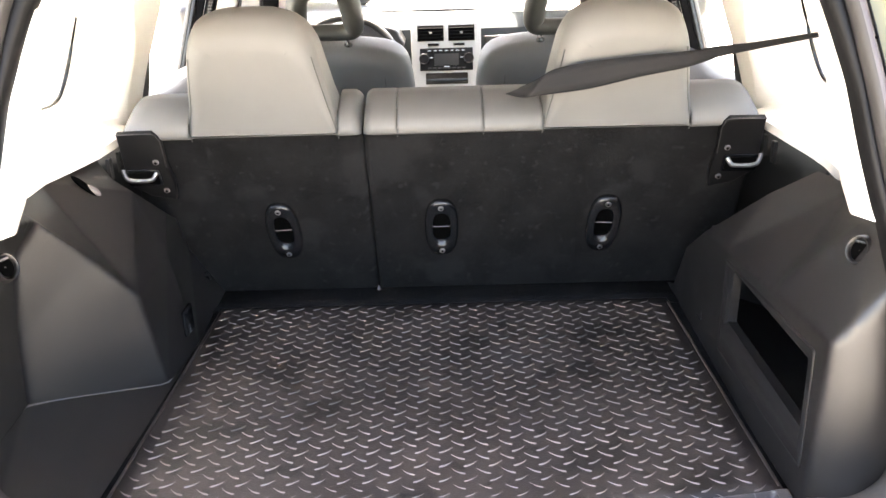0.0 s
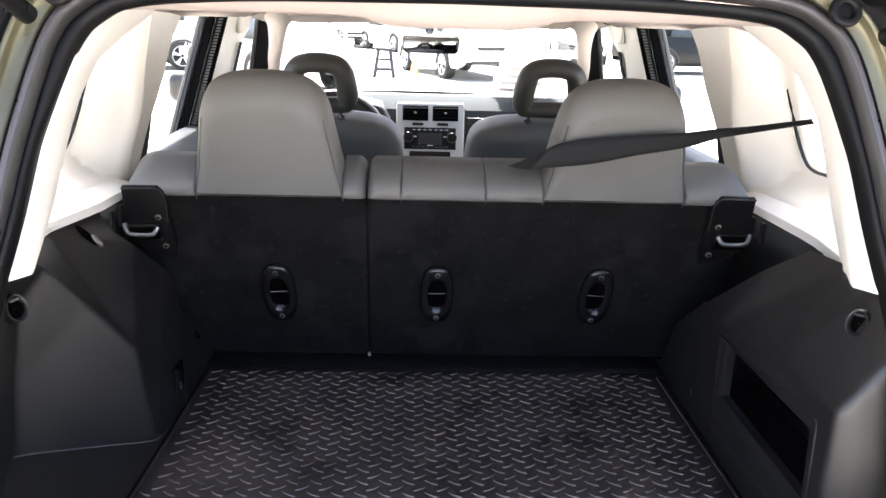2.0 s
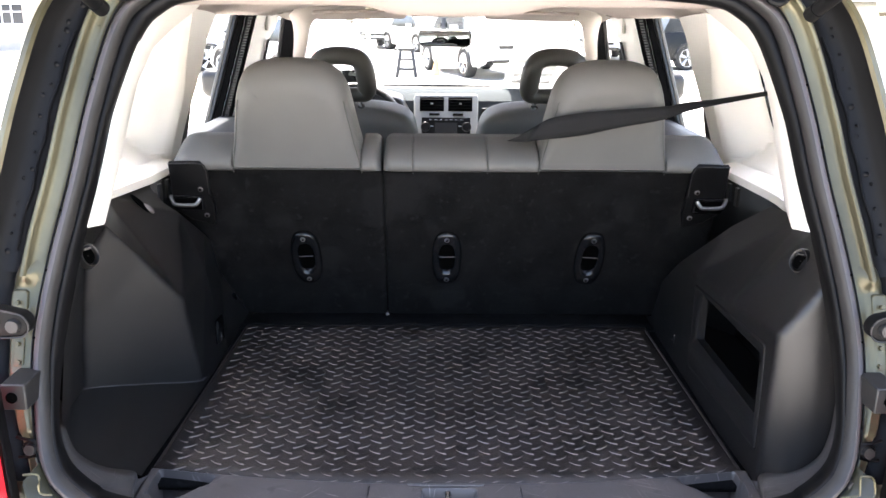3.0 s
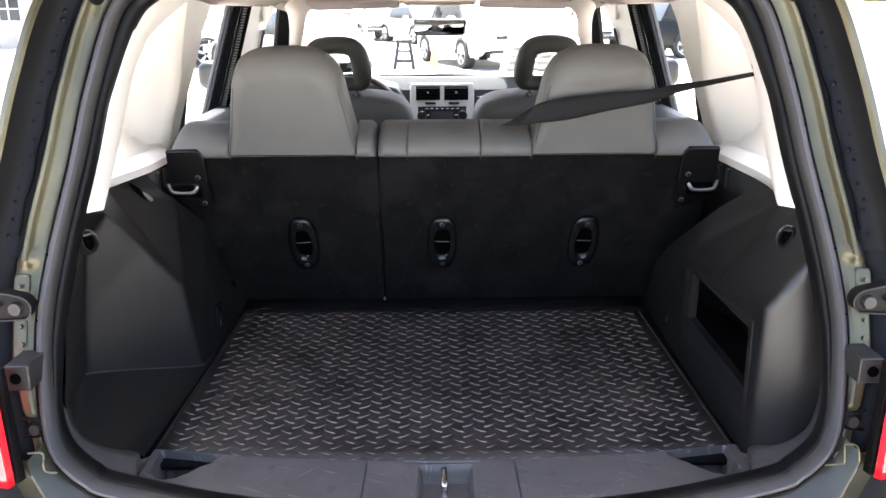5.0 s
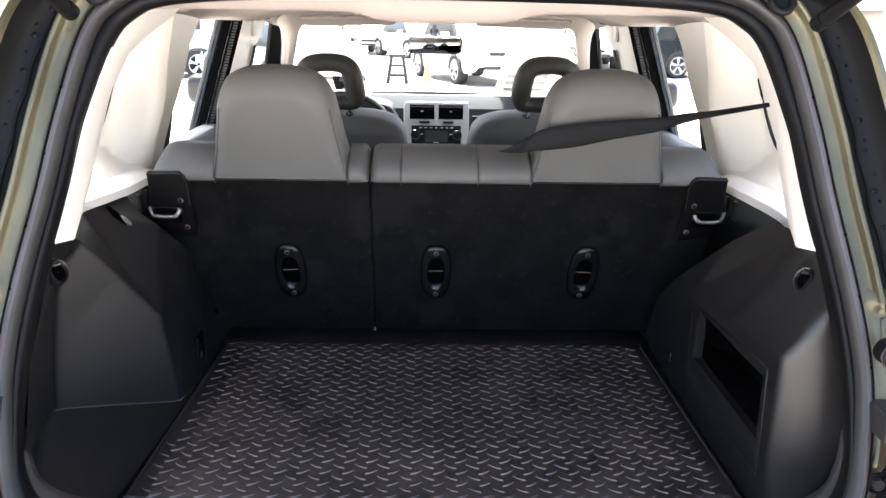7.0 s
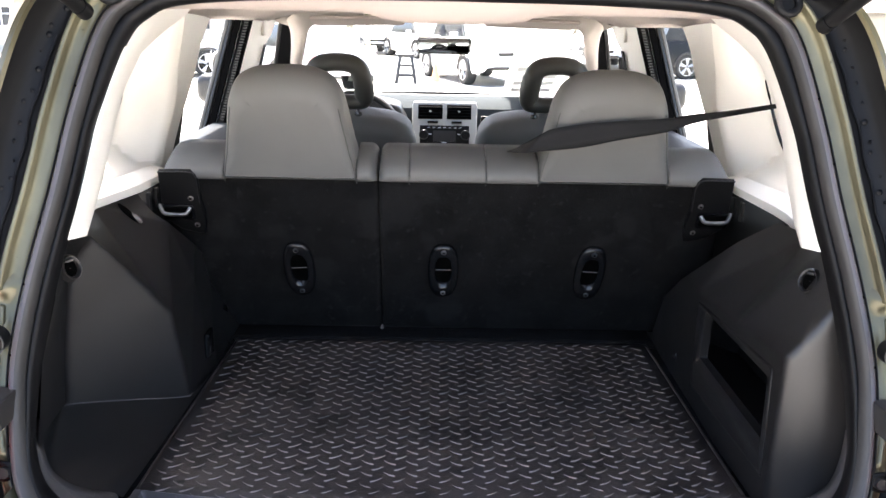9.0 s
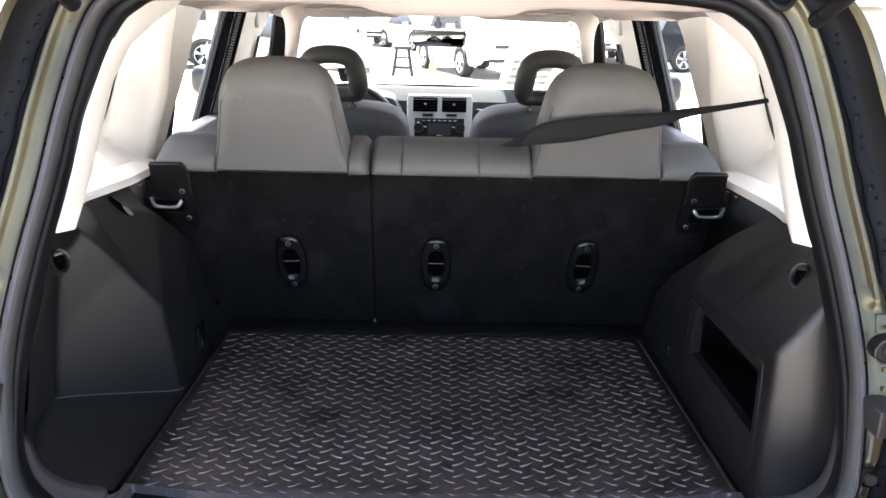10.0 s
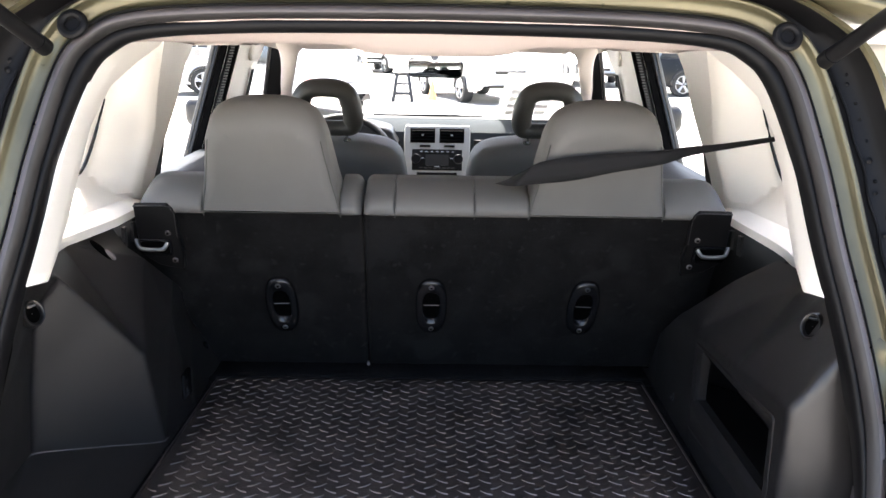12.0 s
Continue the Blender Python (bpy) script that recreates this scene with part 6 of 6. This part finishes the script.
# folding sawhorse with a board
sh = thing("sawhorse", "grey folding sawhorse trestle standing on the asphalt", "sawhorse")
cx, cy = -0.73, 17.85
part("beam", block((cx - 0.19, cy - 0.06, 0.585), (cx + 0.19, cy + 0.06, 0.655)), PLASTIC, sh, bevel=0.01)
for a in (-1, 1):
    for b in (-1, 1):
        part("leg", tube([(cx + a * 0.13, cy + b * 0.03, 0.60), (cx + a * 0.22, cy + b * 0.24, 0.0)], 0.040, 6), PLASTIC, sh)
    part("brace", tube([(cx - 0.19, cy + a * 0.17, 0.18), (cx + 0.19, cy + a * 0.17, 0.18)], 0.028, 6), PLASTIC, sh)
    part("strut", tube([(cx - 0.15, cy + a * 0.10, 0.40), (cx + 0.15, cy + a * 0.10, 0.40)], 0.022, 6), PLASTIC, sh)
ORANGE = material("orange_plastic", (0.80, 0.45, 0.20), 0.5, scale=8, bump=0.05)
cone = thing("traffic_cone", "small orange traffic cone on the asphalt", "traffic cone")
part("cone", disc((-0.05, 18.3, 0.02), (0, 0, 1), 0.11, 0.42, 16, r2=0.025), ORANGE, cone)
part("base", block((-0.20, 18.15, 0.0), (0.10, 18.45, 0.025)), ORANGE, cone, bevel=0.01)
# post colours are paled for the glare on them
post = thing("marker_post", "red and yellow striped marker post", "post")
part("shaft", disc((-1.95, 22.2, 0.35), (0, 0, 1), 0.06, 1.0, 12), material("yellow_plastic", (0.85, 0.72, 0.45), 0.5, scale=8), post)
part("foot", disc((-1.95, 22.2, 0.0), (0, 0, 1), 0.075, 0.35, 12), material("glare_paled_red_plastic", (0.72, 0.38, 0.33), 0.5, scale=8), post)

# door mirrors of the car itself
for s in (-1, 1):
    dm = thing("door_mirror", "black plastic outside door mirror", "door mirror", "door mirrors")
    part("housing", pillow([(s * a, b) for a, b in round_box(0.87, 1.02, 1.12, 1.24, 0.04)], lambda u, v, d: Vector((u, 1.75 + d, v)), 0.1, 0.03, 4), PLASTIC, dm)
    part("arm", tube([(s * 0.74, 1.80, 1.13), (s * 0.90, 1.80, 1.15)], 0.025, 8), PLASTIC, dm)

# building, planter, shrubs
STUCCO = material("pale_stucco", (0.55, 0.50, 0.43), 0.9, grain=80, bump=0.4, scale=1.5)
BRICK = material("red_brick", (0.36, 0.14, 0.08), 0.85, grain=60, bump=0.4, scale=9, dark=0.7)
LEAF = material("green_leaf", (0.09, 0.14, 0.025), 0.6, scale=14, dark=0.5, light=1.6, bump=0.1)
house = thing("building", "pale stucco building with dark paned windows behind the lot", "building")
part("wall", block((-22, 29, 0), (-7.2, 35, 4.2)), STUCCO, house)
part("roof", block((-22.4, 28.6, 4.2), (-6.8, 35.4, 4.5)), BRICK, house)
for k in range(6):
    x = -20.5 + 2.2 * k
    w = part("window", block((x, 28.96, 0.9), (x + 1.4, 29.02, 2.6)), GLASSDARK, house)
    for m in range(1, 4):
        part("bar", block((x + 0.35 * m - 0.02, 28.92, 0.9), (x + 0.35 * m + 0.02, 28.97, 2.6)), PAPER, w)
    for m in range(5):
        part("bar", block((x, 28.92, 0.88 + 0.42 * m), (x + 1.4, 28.97, 0.92 + 0.42 * m)), PAPER, w)
pl = thing("planter", "low red brick planter beside the lot", "planter")
for k in range(14):
    for r in range(4):
        part("brick", block((-9.3 + 0.22 * k + 0.11 * (r % 2), 22.6, 0.075 * r + 0.005), (-9.3 + 0.22 * k + 0.11 * (r % 2) + 0.21, 23.2, 0.075 * r + 0.07)), BRICK, pl, smooth=False)


def shrub(name, label, at, size, count, seed):
    rnd = random.Random(seed)
    t = thing(name, label, "shrub", at=at)
    part("trunk", tube([(0, 0, 0), (0.03, 0.02, size[2] * 0.5), (0.0, 0.05, size[2] * 0.8)], [0.07, 0.05, 0.02], 7), DULLSTEEL, t)
    bm = bmesh.new()
    for _ in range(count):
        a, b, r = rnd.uniform(0, 2 * math.pi), rnd.uniform(-0.9, 1), rnd.uniform(0.45, 1.05) ** 0.6
        lump = 1 + 0.25 * math.sin(3 * a + seed) * math.cos(4 * b)
        c = Vector((size[0] * r * lump * math.cos(a) * math.sqrt(1 - b * b * 0.8), size[1] * r * lump * math.sin(a) * math.sqrt(1 - b * b * 0.8), size[2] * (0.62 + 0.40 * b * r)))
        d = Vector((rnd.uniform(-1, 1), rnd.uniform(-1, 1), rnd.uniform(-0.4, 1))).normalized()
        u = d.orthogonal().normalized()
        w = d.cross(u)
        q = rnd.uniform(0.05, 0.10)
        bm.faces.new([bm.verts.new(p) for p in (c - u * q, c + w * q * 0.5, c + u * q, c - w * q * 0.5)])
    tagged(part("crown", bm, LEAF, t, "uneven green leaves", smooth=False), kind="stuff")


shrub("shrub", "green leafy shrub in a brick planter", (-8.2, 22.9, 0.0), (0.8, 0.5, 1.6), 900, 3)
shrub("shrub", "tall bright green shrub at the edge of the lot", (11.9, 20.5, 0.0), (1.9, 1.4, 5.0), 3200, 5)
shrub("shrub", "tall green shrub at the edge of the lot", (14.2, 21.5, 0.0), (2.0, 1.4, 5.4), 3000, 8)
shrub("shrub", "low green shrub behind the parked cars", (5.9, 31.5, 0.0), (0.6, 0.5, 1.3), 500, 11)

# grass verge beside the lot
GRASS = material("dry_grass", (0.13, 0.13, 0.055), 0.9, scale=6, grain=120, bump=0.8, depth=0.02, dark=0.6, light=1.4, spots=((40, 0.6, 0.5),))
verge = thing("grass_verge", "strip of dry green grass behind a low kerb", "grass verge", kind="structure")
part("turf", block((5.05, -6.0, 0.0), (9.0, 7.4, 0.10)), GRASS, verge, "short dry grass", bevel=0.03)
part("kerb", block((4.88, -6.0, 0.0), (5.046, 7.4, 0.115)), STUCCO, verge, "pale concrete kerb", bevel=0.02)
rnd = random.Random(21)
bm = bmesh.new()
for _ in range(2500):
    x, y, h = rnd.uniform(5.1, 6.4), rnd.uniform(1.5, 7.3), rnd.uniform(0.03, 0.08)
    a = rnd.uniform(0, math.pi)
    dx, dy = 0.012 * math.cos(a), 0.012 * math.sin(a)
    bm.faces.new([bm.verts.new(p) for p in ((x - dx, y - dy, 0.095), (x + dx, y + dy, 0.095), (x + rnd.uniform(-0.03, 0.03), y + rnd.uniform(-0.03, 0.03), 0.10 + h))])
tagged(part("blades", bm, GRASS, verge, "grass blades", smooth=False), kind="stuff")
